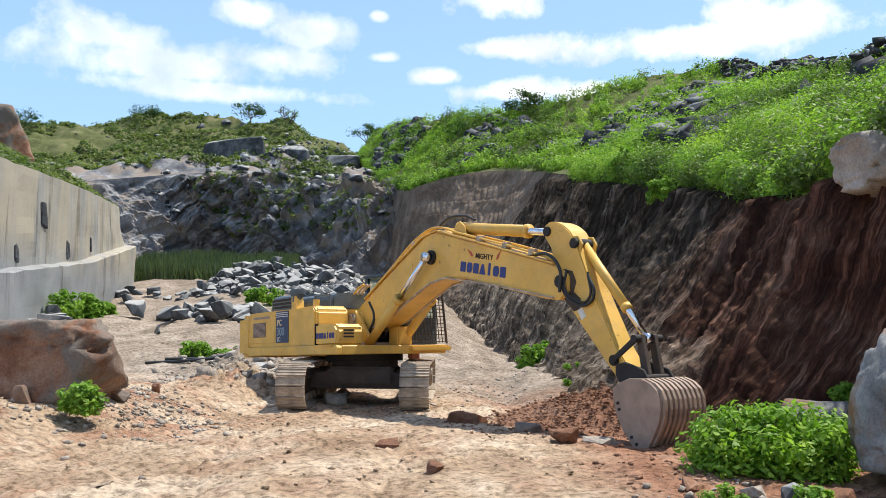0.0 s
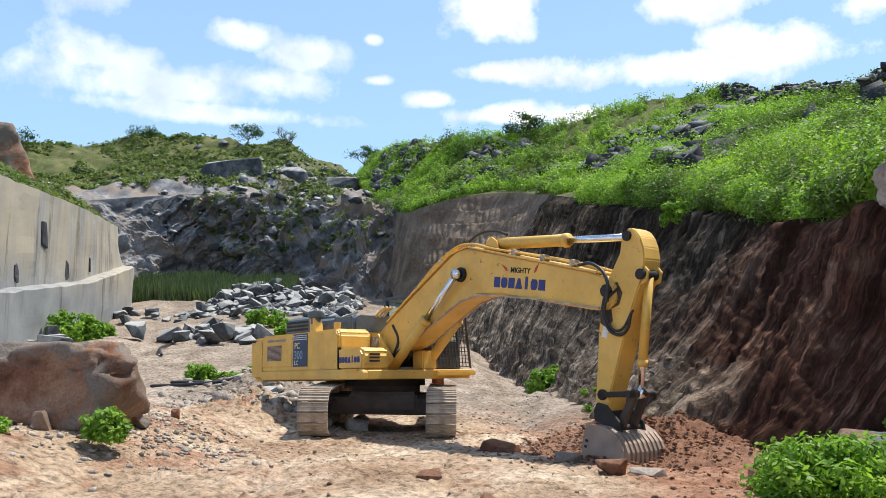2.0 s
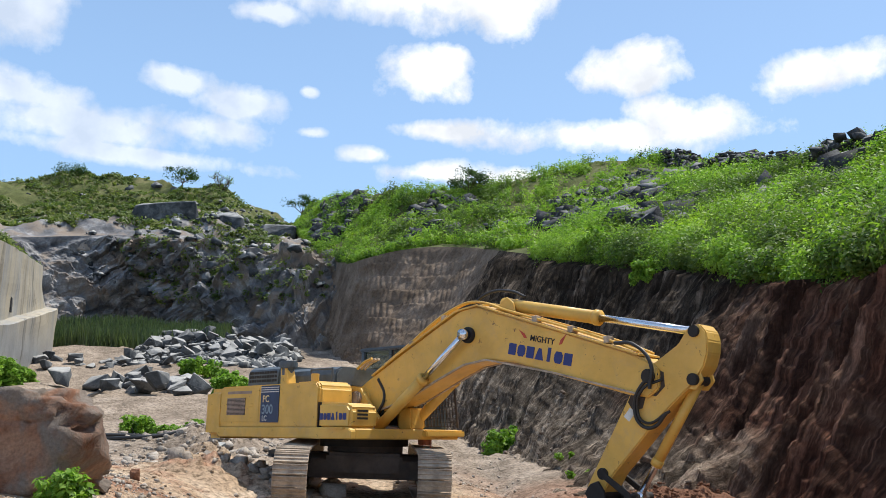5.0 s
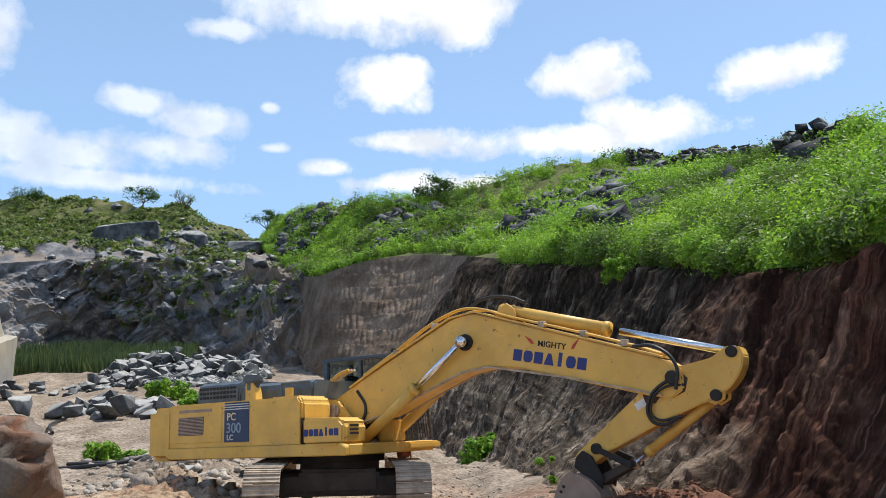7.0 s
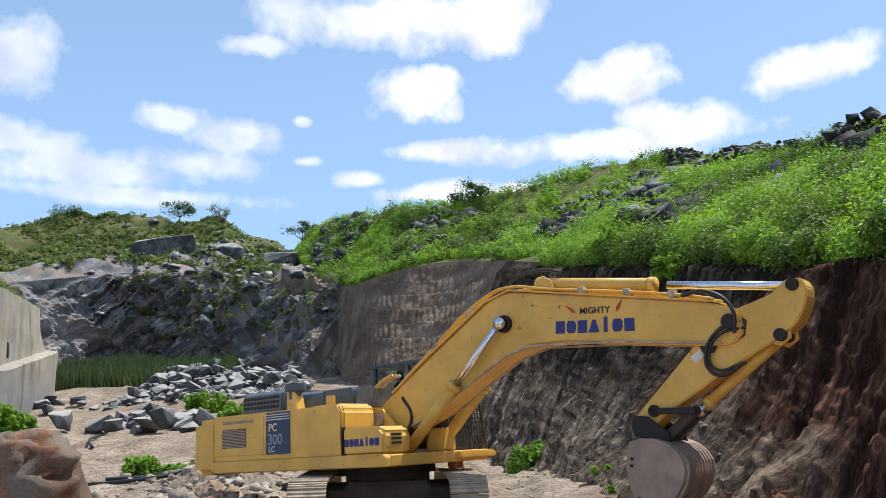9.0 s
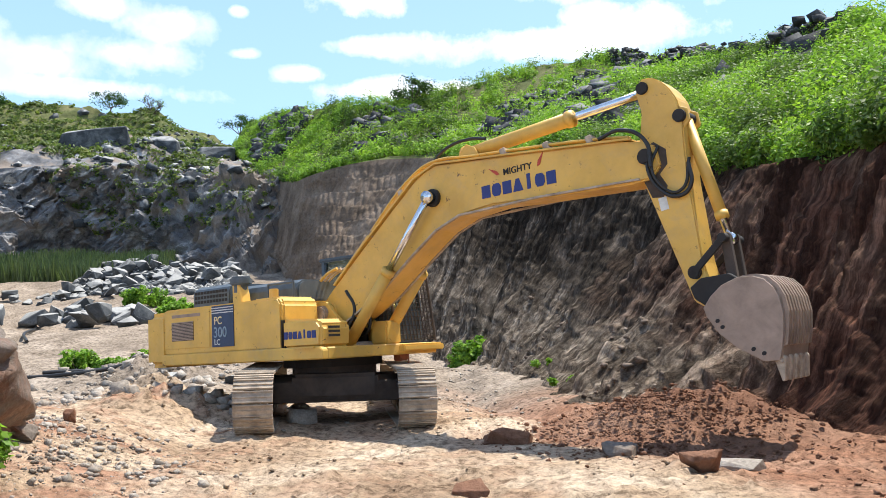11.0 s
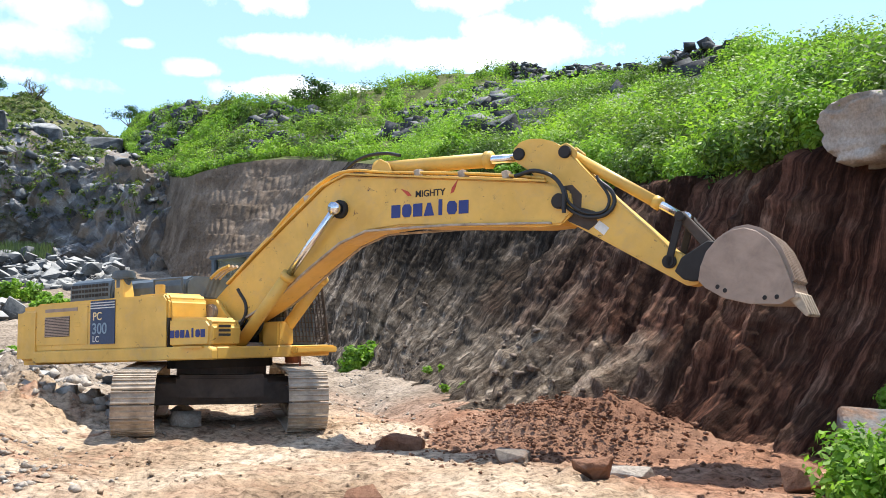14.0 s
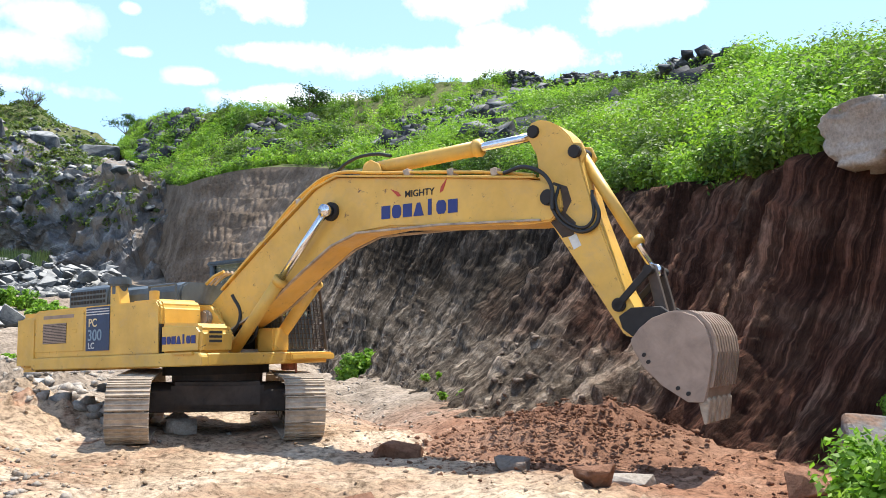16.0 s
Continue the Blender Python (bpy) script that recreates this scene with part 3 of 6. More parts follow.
def build_bank():
    g, s = bank_surface()
    nu, nv = g.shape[:2]
    f = grid_faces(nu, nv)
    cy = g[..., 1][:-1, :-1].reshape(-1)
    cx = g[..., 0][:-1, :-1].reshape(-1)
    idx = ((cy > 63) & (cx < 1.5)).astype(int)
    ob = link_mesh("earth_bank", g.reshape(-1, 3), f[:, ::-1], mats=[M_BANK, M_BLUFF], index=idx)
    # a map that runs along the bank and down it
    run = np.broadcast_to(s, (nu, nv))
    down = np.broadcast_to(np.linspace(0, 7, nv)[None], (nu, nv))
    uv = np.stack([run, down], -1).reshape(-1, 2)
    layer = ob.data.uv_layers.new(name="slope")
    layer.data.foreach_set("uv", uv[f[:, ::-1].ravel()].astype(np.float32).ravel())
    return tagged(ob, "steep cut earth bank, red-brown and grey, scored by rills and digger teeth", "earth bank", kind="structure")


def hill_surface():
    g = loft([CREST, TOP, BEYOND], 260, [70, 14])
    v = np.r_[np.linspace(0, 1, 70, endpoint=False), np.linspace(1, 2, 15)][None]
    up = 1.1 * smooth(0.4, 1.0, v) * smooth(80, 94, g[..., 1]) + 0.35 * smooth(0.4, 1.0, v) * smooth(60, 40, g[..., 1])
    x, y = g[..., 0], g[..., 1]
    w = smooth(0, 0.1, v)
    g[..., 2] += up * w + w * (0.55 * fbm(x * 0.16, y * 0.16, seed=31) - 0.3 + 0.2 * fbm(x * 0.7, y * 0.7, seed=32))
    return g


def cliff_surface():
    g = loft([CLIFF_FOOT, CLIFF_TOP], 420, [150])
    n = normals(g)
    if n[..., 1].mean() > 0:
        n = -n
    x, y, z = g[..., 0], g[..., 1], g[..., 2]
    v = np.linspace(0, 1, g.shape[1])[None]
    w = smooth(0, 0.06, v) * smooth(1, 0.92, v)
    q = 2.4 * fbm(x * 0.14, y * 0.14, z * 0.14, 3, seed=41)
    # beds that dip across the face, broken into ledges
    a, b = x * 0.62 - z * 0.78, x * 0.78 + z * 0.62
    q2 = 1.0 * (1 - 2 * np.abs(vnoise(a * 0.55, b * 0.14, y * 0.1, seed=42))) + 0.5 * (1 - 2 * np.abs(vnoise(a * 1.5, b * 0.4, y * 0.3, seed=46)))
    q3 = 0.45 * fbm(x * 0.9, y * 0.9, z * 0.9, 4, seed=43)
    q2 = q2 * smooth(-48, -38, x + 0.4 * z) + 0.15 * q2
    cell = lambda p, q, s: hash3(np.floor(p).astype(np.int64), np.floor(q).astype(np.int64), np.floor(y * 0.12).astype(np.int64), s)
    wa, wb = a + 0.8 * vnoise(x * 0.4, z * 0.4, seed=47), b + 0.8 * vnoise(x * 0.4, z * 0.4, seed=48)
    q3 = q3 + (0.75 * cell(wa * 0.7, wb * 0.28, 6) + 0.4 * cell(wa * 1.6, wb * 0.7, 7)) * smooth(-50, -40, x + 0.3 * z)
    return g + n * (w * (q + q2 + q3))[..., None]


def left_hill_surface():
    g = loft([CLIFF_TOP, SHELF, HILL, HILL_BACK], 220, [40, 40, 10])
    x, y = g[..., 0], g[..., 1]
    v = np.r_[np.linspace(0, 1, 40, endpoint=False), np.linspace(1, 2, 40, endpoint=False), np.linspace(2, 3, 11)][None]
    w = smooth(0, 0.15, v)
    rock = smooth(1.3, 0.8, v) * smooth(-66, -50, x)
    g[..., 2] += w * (1.0 * fbm(x * 0.12, y * 0.12, seed=51) + 0.5 * fbm(x * 0.5, y * 0.5, seed=52) + rock * (1.2 * (1 - 2 * np.abs(vnoise(x * 0.4, y * 0.25, seed=53)))))
    return g


MOUND = [(-30, 22, 12), (-36, 40, 15.2), (-43, 58, 15.0), (-50, 72, 15.5), (-56, 80, 17)]
MOUND_BACK = [(-80, 20, 20), (-85, 45, 24), (-90, 70, 22), (-92, 80, 20), (-95, 90, 22)]


def left_bank_surface():
    g = loft([[(p[0] - 0.4, p[1], p[2] - 0.1) for p in WALL_TOP], MOUND, MOUND_BACK], 120, [30, 12])
    x, y = g[..., 0], g[..., 1]
    v = np.r_[np.linspace(0, 1, 30, endpoint=False), np.linspace(1, 2, 13)][None]
    g[..., 2] += smooth(0, 0.1, v) * (0.5 * fbm(x * 0.3, y * 0.3, seed=61))
    return g


def sheet(name, g, mat, label, category, flat=False):
    n = normals(g)
    f = grid_faces(*g.shape[:2])
    ob = link_mesh(name, g.reshape(-1, 3), f if n[..., 2].mean() > 0 else f[:, ::-1], mat, flat=flat)
    return tagged(ob, label, category, kind="structure")


def granite_material():
    m, nt, b = material("sawn_granite", 0.6)
    v = coords(nt, "Object")
    z = split(nt, v)[2]
    col = ramp_node(nt, noise_node(nt, 0.3, 6, 0.6, v, 0.3), [(0.3, (0.18, 0.187, 0.19)), (0.6, (0.29, 0.30, 0.30))])
    drip = noise_node(nt, 1.0, 7, 0.7, coords(nt, "Object", (0.9, 0.9, 0.06)), 0.2)
    high = remap(nt, z, 4.5, 7.0)
    col = mix_node(nt, maths(nt, "MULTIPLY", high, remap(nt, drip, 0.36, 0.55, 0.1, 0.9)), col, (0.43, 0.375, 0.275))
    dark = noise_node(nt, 0.7, 8, 0.72, coords(nt, "Object", (0.9, 0.9, 0.09)), 0.4)
    col = mix_node(nt, remap(nt, dark, 0.56, 0.68, 0.0, 0.85), col, (0.055, 0.05, 0.045))
    col = mix_node(nt, 0.5, col, ramp_node(nt, noise_node(nt, 30, 5, 0.7, v), [(0.3, (0.7, 0.7, 0.7)), (0.7, (1.2, 1.2, 1.2))]), "MULTIPLY")
    nt.links.new(col, b.inputs["Base Color"])
    bump_node(nt, b, noise_node(nt, 3, 8, 0.6, v), 0.3, 0.05)
    return m


M_GRANITE = granite_material()


def build_stone_wall():
    """Two sawn lifts of granite with a ledge between them, rounded at the far end."""
    nu = 90
    b, t = along(WALL_BASE, nu), along(WALL_TOP, nu)
    u = np.linspace(0, 1, nu)
    ledge_z = np.interp(u, [0, 0.3, 0.6, 0.92, 1], [3.2, 4.3, 5.9, 8.4, 8.6])
    out = np.array([0.93, 0.36, 0])
    wob = 0.12 * vnoise(u * 14, u * 0, seed=71)[:, None]
    rows = [b + out * (0.9 + wob) + np.array([0, 0, -1.0])]
    for k in range(8):
        p = b + out * (0.9 + wob)
        p[:, 2] = b[:, 2] + (ledge_z - b[:, 2]) * (k + 1) / 8
        rows.append(p)
    p = rows[-1] - out * 0.10
    p[:, 2] += 0.06
    rows.append(p)
    p = b + out * wob
    p[:, 2] = ledge_z + 0.12
    rows.append(p)
    for k in range(12):
        f = (k + 1) / 12
        p = (b + out * wob * (1 - f) + 0) * (1 - f) + t * f
        p[:, 2] = (ledge_z + 0.12) * (1 - f) + t[:, 2] * f
        rows.append(p)
    rows.append(t - out * 0.9)
    rows.append(t - out * 0.9 - np.array([0, 0, 9.0]))
    g = np.stack(rows, 1)
    g += 0.05 * np.stack([vnoise(g[..., 1] * 0.9, g[..., 2] * 0.9, seed=72 + k) for k in range(3)], -1)
    n = normals(g)
    f = grid_faces(*g.shape[:2])
    ob = link_mesh("stone_wall", g.reshape(-1, 3), f if n[:, 3, 0].mean() > 0 else f[:, ::-1], M_GRANITE, flat=True)
    return tagged(ob, "sawn grey granite quarry wall with a ledge and rusty drip stains", "quarry wall", kind="structure")


build_ground()
BANK, _ = bank_surface()
build_bank()
HILLG = hill_surface()
sheet("hillside", HILLG, M_HILL, "green hillside of soil and turf above the cut bank", "hillside")
CLIFFG = cliff_surface()
cl = sheet("cliff", CLIFFG, M_CLIFF, "dark broken rock cliff at the back of the pit", "cliff", True)
LHILLG = left_hill_surface()
lh = sheet("far_hillside", LHILLG, M_HILL, "grassy far hillside with bare rock above the pit", "hillside")
lh.data.materials.append(M_CLIFF)
bare = LHILLG[:-1, :-1]
bare = (np.arange(bare.shape[1])[None] < 30 + 16 * smooth(-58, -44, bare[..., 0]) + 7 * fbm(bare[..., 0] * 0.15, bare[..., 1] * 0.15, seed=55)) & (bare[..., 0] > -66 + 6 * fbm(bare[..., 1] * 0.2, bare[..., 0] * 0.2, seed=56))
lh.data.polygons.foreach_set("material_index", bare.ravel().astype(np.int32))
LBANKG = left_bank_surface()
sheet("grass_bank", LBANKG, M_HILL, "grassy earth bank above the sawn granite wall", "earth bank")
build_stone_wall()


# ---------- rocks ----------
def rock_mesh(name, size, seed, mat, cuts=14, rough=0.12, blocky=0.6):
    """An angular quarried stone: the hull of jittered points, its edges knocked off, its faces uneven."""
    rnd = random.Random(seed)
    bm = bmesh.new()
    for _ in range(cuts):
        p = Vector((rnd.uniform(-1, 1), rnd.uniform(-1, 1), rnd.uniform(-1, 1)))
        q = p.normalized()
        p = p.lerp(q, 1 - blocky)
        bm.verts.new((p.x * size[0] / 2, p.y * size[1] / 2, p.z * size[2] / 2))
    r = bmesh.ops.convex_hull(bm, input=bm.verts[:])
    bmesh.ops.delete(bm, geom=[v for v in bm.verts if not v.link_faces], context="VERTS")
    s = min(size)
    bmesh.ops.bevel(bm, geom=bm.edges[:], offset=s * 0.035, segments=1, affect="EDGES", clamp_overlap=True)
    bmesh.ops.triangulate(bm, faces=bm.faces[:])
    bmesh.ops.subdivide_edges(bm, edges=[e for e in bm.edges if e.calc_length() > s * 0.35], cuts=1, use_grid_fill=False)
    for v in bm.verts:
        v.co += Vector(noise.noise_vector(v.co * (2.2 / s) + Vector((seed, 0, 0)))) * s * rough * 0.35
    lo = min(v.co.z for v in bm.verts)
    for v in bm.verts:
        v.co.z -= lo
    me = bpy.data.meshes.new(name)
    bm.to_mesh(me)
    bm.free()
    me.materials.append(mat)
    return me


def round_boulder_mesh(name, size, seed, mat, rough=0.22, sub=5):
    bm = bmesh.new()
    bmesh.ops.create_icosphere(bm, subdivisions=sub, radius=0.5)
    off = Vector((seed * 7.3, seed * 1.7, 0))
    rnd = random.Random(seed)
    planes = [(Vector((rnd.gauss(0, 1), rnd.gauss(0, 1), rnd.gauss(0, 1))).normalized(), rnd.uniform(0.74, 0.9)) for _ in range(13)]
    for v in bm.verts:
        d = v.co.normalized()
        # flattened facets under a worn skin
        f = 1 + rough * (noise.noise(d * 1.3 + off) + 0.5 * noise.noise(d * 2.9 + off) + 0.26 * noise.noise(d * 6 + off) + 0.16 * noise.noise(d * 13 + off) + 0.08 * noise.noise(d * 29 + off))
        c = abs(noise.noise(d * 1.8 - off))
        f -= 0.10 * max(0, 0.12 - c) / 0.12
        for nrm, lim in planes:
            a = d.dot(nrm)
            if a > 0.3:
                f = min(f, (lim + 0.03 * noise.noise(d * 5 + off) + 0.012 * noise.noise(d * 17 + off)) / a)
        p = Vector([math.copysign(abs(k) ** 0.72, k) for k in d]) * 0.53 * f
        v.co = Vector((p.x * size[0], p.y * size[1], p.z * size[2]))
    lo = min(v.co.z for v in bm.verts)
    for v in bm.verts:
        v.co.z -= lo
    me = bpy.data.meshes.new(name)
    bm.to_mesh(me)
    bm.free()
    me.materials.append(mat)
    me.polygons.foreach_set("use_smooth", [True] * len(me.polygons))
    return me


def put(name, me, x, y, z=None, rz=0.0, rx=0.0, ry=0.0, sink=0.08, scale=1.0, label="", category="rock", group=""):
    ob = new(name, me)
    ground = float(floor_height(np.array([x]), np.array([y]))[0]) if z is None else z
    ob.matrix_basis = pose(x, y, ground - sink, rx, ry, rz) @ Matrix.Diagonal((scale, scale, scale, 1))
    return tagged(ob, label, category, group)


# ---------- foliage ----------
def leaf_cloud(centres, radii, per, size, rng, squash=0.8, up=0.8):
    """Many single leaves in clumps: quads pinched to points."""
    n = len(centres) * per
    c = np.repeat(centres, per, 0)
    r = np.repeat(radii, per)
    d = rng.normal(size=(n, 3))
    d /= np.linalg.norm(d, axis=1, keepdims=True) + 1e-9
    rad = rng.uniform(0.25, 1.0, n) ** 0.6
    p = c + d * (rad * r)[:, None] * np.array([1, 1, squash])
    nrm = d + rng.normal(scale=0.6, size=(n, 3)) + np.array([0, 0, up])
    nrm /= np.linalg.norm(nrm, axis=1, keepdims=True) + 1e-9
    t = np.cross(nrm, rng.normal(size=(n, 3)))
    t /= np.linalg.norm(t, axis=1, keepdims=True) + 1e-9
    b = np.cross(nrm, t)
    s = (size * rng.uniform(0.6, 1.3, n))[:, None]
    q = np.stack([p - t * s, p - b * s * 0.45 - t * s * 0.1, p + t * s, p + b * s * 0.45 - t * s * 0.1], 1)
    return q.reshape(-1, 3)


def quads_object(name, verts, mat, parent=None):
    n = len(verts) // 4
    me = bpy.data.meshes.new(name)
    me.vertices.add(len(verts))
    me.vertices.foreach_set("co", np.ascontiguousarray(verts, np.float32).ravel())
    me.loops.add(n * 4)
    me.loops.foreach_set("vertex_index", np.arange(n * 4, dtype=np.int32))
    me.polygons.add(n)
    me.polygons.foreach_set("loop_start", np.arange(0, n * 4, 4, dtype=np.int32))
    me.materials.append(mat)
    me.update(calc_edges=True)
    me.validate()
    ob = new(name, me)
    if parent:
        ob.parent = parent
    return ob


def scatter_on(g, n, rng, u0, u1, v0, v1):
    """n random places on a sheet of points, between shares of its rows."""
    a = rng.uniform(u0, u1, n) * (g.shape[0] - 1.001)
    b = rng.uniform(v0, v1, n) * (g.shape[1] - 1.001)
    i, j = a.astype(int), b.astype(int)
    fa, fb = (a - i)[:, None], (b - j)[:, None]
    return (g[i, j] * (1 - fa) * (1 - fb) + g[i + 1, j] * fa * (1 - fb) + g[i, j + 1] * (1 - fa) * fb + g[i + 1, j + 1] * fa * fb)


def build_shrub_cover():
    rng = np.random.default_rng(3)
    front = 70 / 84
    p = scatter_on(HILLG, 30000, rng, 0.0, 1.0, 0.0, front)
    y = p[:, 1]
    dens = np.where(y < 40, 1.0, 0.75) * (0.12 + 0.9 * smooth(-0.3, 0.2, fbm(p[:, 0] * 0.3, p[:, 1] * 0.3, seed=81)))
    keep = (rng.uniform(size=len(p)) < dens) & (p[:, 0] < 32)
    p = p[keep]
    y = p[:, 1]
    near = p[y < 34]
    mid = p[(y >= 34) & (y < 62)]
    far = p[y >= 62]
    out, dark = [], []
    edge = scatter_on(HILLG, 900, rng, 0.03, 0.45, 0.0, 0.05)
    edge += np.stack([rng.uniform(-0.65, -0.1, len(edge)), 0 * edge[:, 1], rng.uniform(-0.55, -0.05, len(edge))], 1)
    tall_ones = scatter_on(HILLG, 420, rng, 0.03, 0.34, 0.02, 0.45)
    for pts, per, size, rad in ((near, 80, 0.068, 0.46), (mid, 46, 0.10, 0.52), (far, 30, 0.14, 0.6), (edge, 150, 0.072, 0.6), (tall_ones, 620, 0.075, 0.72)):
        tall = smooth(-0.2, 0.5, fbm(pts[:, 0] * 0.6, pts[:, 1] * 0.6, seed=85))
        r = rad * rng.uniform(0.5, 1.1, len(pts)) * (0.75 + 0.8 * tall)
        c = pts + np.stack([0 * r, 0 * r, r * 0.75 + rng.uniform(0, 0.35, len(pts))], 1)
        dull = fbm(pts[:, 0] * 0.33, pts[:, 1] * 0.33, seed=87) + rng.normal(0, 0.22, len(pts)) > 0.2
        out.append(leaf_cloud(c[~dull], r[~dull], per, size, rng, 1.15))
        dark.append(leaf_cloud(c[dull], r[dull] * 1.15, per, size, rng, 1.0))
    ob = quads_object("shrub_cover", np.concatenate(out), M_LEAF)
    tagged(ob, "dense bright green shrubs and weeds covering the hillside", "shrubs", kind="stuff")
    ob = quads_object("dull_shrubs", np.concatenate(dark), M_LEAF4)
    tagged(ob, "darker olive shrubs scattered through the bright growth", "shrubs", kind="stuff")
    # the far left hill and the bank over the wall
    p = scatter_on(LHILLG, 9000, rng, 0.0, 1.0, 0.06, 0.9)
    dens = smooth(-0.35, 0.3, fbm(p[:, 0] * 0.12, p[:, 1] * 0.12, seed=83))
    p = p[rng.uniform(size=len(p)) < dens]
    r = 0.55 * rng.uniform(0.5, 1.5, len(p))
    q1 = leaf_cloud(p + np.stack([0 * r, 0 * r, r * 0.4], 1), r, 16, 0.26, rng, 0.6)
    p = scatter_on(LBANKG, 2600, rng, 0.1, 1.0, 0.0, 0.85)
    r = 0.4 * rng.uniform(0.5, 1.4, len(p))
    q2 = leaf_cloud(p + np.stack([0 * r, 0 * r, r * 0.4], 1), r, 18, 0.16, rng, 0.6)
    p = scatter_on(CLIFFG, 300, rng, 0.55, 1.0, 0.45, 1.0)
    r = 0.55 * rng.uniform(0.5, 1.5, len(p))
    q3 = leaf_cloud(p, r, 30, 0.2, rng, 0.7)
    ob = quads_object("grass_cover", np.concatenate([q1, q2, q3]), M_GRASS)
    tagged(ob, "low green grass and weeds on the far rocky hill", "grass", kind="stuff")


def build_reeds():
    rng = np.random.default_rng(5)
    n = 13000
    y = rng.uniform(71, 90, n)
    x = -35.5 + (y - 71) * -0.28 + rng.uniform(-7.5, 11.0, n)
    z = floor_height(x, y)
    h = rng.uniform(1.1, 2.2, n)
    a = rng.uniform(0, 2 * np.pi, n)
    t = np.stack([np.cos(a), np.sin(a), 0 * a], 1) * 0.07
    base = np.stack([x, y, z - 0.1], 1)
    lean = np.stack([rng.normal(0, 0.25, n), rng.normal(0, 0.25, n), h], 1)
    q = np.stack([base - t, base + t, base + lean + t * 0.25, base + lean - t * 0.25], 1)
    tagged(quads_object("reed_bed", q.reshape(-1, 3), M_REED), "dull green reeds standing in the wet back of the pit", "reeds", kind="stuff")


def build_bush(x, y, z, w, h, seed, mat=M_LEAF2, leaf=0.062, count=26, label="leafy bright green bush"):
    """Stems from one root, each ending in clusters of pointed leaves."""
    rng = np.random.default_rng(seed)
    root = new("bush")
    root.location = (x, y, z)
    tagged(root, label, "bush", "bushes")
    a = rng.uniform(0, 2 * np.pi, count)
    r = np.sqrt(rng.uniform(0, 1, count)) * w / 2
    tips = np.stack([np.cos(a) * r, np.sin(a) * r * 0.8, h * (0.45 + 0.5 * rng.uniform(size=count)) * (1 - 0.35 * (r / (w / 2)) ** 2)], 1)
    sv, sf = [], []
    for k, t in enumerate(tips):
        d = 0.012 + 0.006 * (k % 3)
        for s, q in ((1.0, np.array([t[0] * 0.15, t[1] * 0.15, 0])), (0.4, t)):
            for c in range(3):
                sv.append(q + d * s * np.array([math.cos(c * 2.1), math.sin(c * 2.1), 0]))
        b0 = k * 6
        sf += [(b0 + c, b0 + (c + 1) % 3, b0 + 3 + (c + 1) % 3, b0 + 3 + c) for c in range(3)]
    link_mesh("stems", sv, sf, M_BARK, root)
    c = np.concatenate([tips, tips * np.array([0.85, 0.85, 0.62]), tips * np.array([0.95, 0.95, 0.3])])
    rad = np.full(len(c), 0.16 * (w * h) ** 0.3) * rng.uniform(0.7, 1.3, len(c))
    quads_object("leaves", leaf_cloud(c, rad, 46, leaf * 0.85, rng, 0.8), mat, root)
    return root


def build_tree(x, y, z, h, w, seed, bare=False, label="small dark green tree on the skyline"):
    rng = np.random.default_rng(seed)
    root = new("tree")
    root.location = (x, y, z - 0.2)
    tagged(root, label, "tree", "skyline trees")
    verts, faces = [], []

    def limb(p, q, r0, r1):
        p, q = np.array(p, float), np.array(q, float)
        d = (q - p) / (np.linalg.norm(q - p) + 1e-9)
        s = np.cross(d, [0.3, 0.9, 0.1])
        s /= np.linalg.norm(s)
        t = np.cross(d, s)
        b0 = len(verts)
        for pt, r in ((p, r0), (q, r1)):
            for c in range(5):
                verts.append(pt + r * (math.cos(c * 1.2566) * s + math.sin(c * 1.2566) * t))
        faces.extend((b0 + c, b0 + (c + 1) % 5, b0 + 5 + (c + 1) % 5, b0 + 5 + c) for c in range(5))

    fork = np.array([0.05 * h, 0, 0.2 * h])
    limb((0, 0, 0), fork, 0.045 * h, 0.03 * h)
    tips = []
    for k in range(9 if bare else 7):
        a = k * 2.4 + rng.uniform(-0.4, 0.4)
        q = fork + np.array([math.cos(a) * w * 0.32, math.sin(a) * w * 0.32, h * rng.uniform(0.2, 0.5)])
        limb(fork, q, 0.02 * h, 0.01 * h)
        for j in range(6 if bare else 3):
            e = q + np.array([*(rng.uniform(-0.2, 0.2, 2) * w), rng.uniform(0.02, 0.22) * h])
            limb(q, e, 0.009 * h, 0.003 * h)
            tips.append(e)
            if bare:
                for i in range(3):
                    limb(e * 0.6 + q * 0.4, e + rng.uniform(-0.09, 0.09, 3) * h, 0.005 * h, 0.002 * h)
    link_mesh("trunk", verts, faces, M_BARK, root)
    if not bare:
        c = np.array(tips)
        quads_object("crown", leaf_cloud(c, 0.2 * w * rng.uniform(0.6, 1.4, len(c)), 75, 0.16, rng, 0.6), M_LEAF3, root)
    else:
        c = np.array(tips)
        quads_object("crown", leaf_cloud(c, 0.1 * w * rng.uniform(0.6, 1.4, len(c)), 10, 0.08, rng, 0.8), M_LEAF, root)
    return root


def bank_z(x, y):
    """The height of the cut bank over a place."""
    d = (BANK[..., 0] - x) ** 2 + (BANK[..., 1] - y) ** 2
    return float(BANK[..., 2].ravel()[int(d.argmin())])


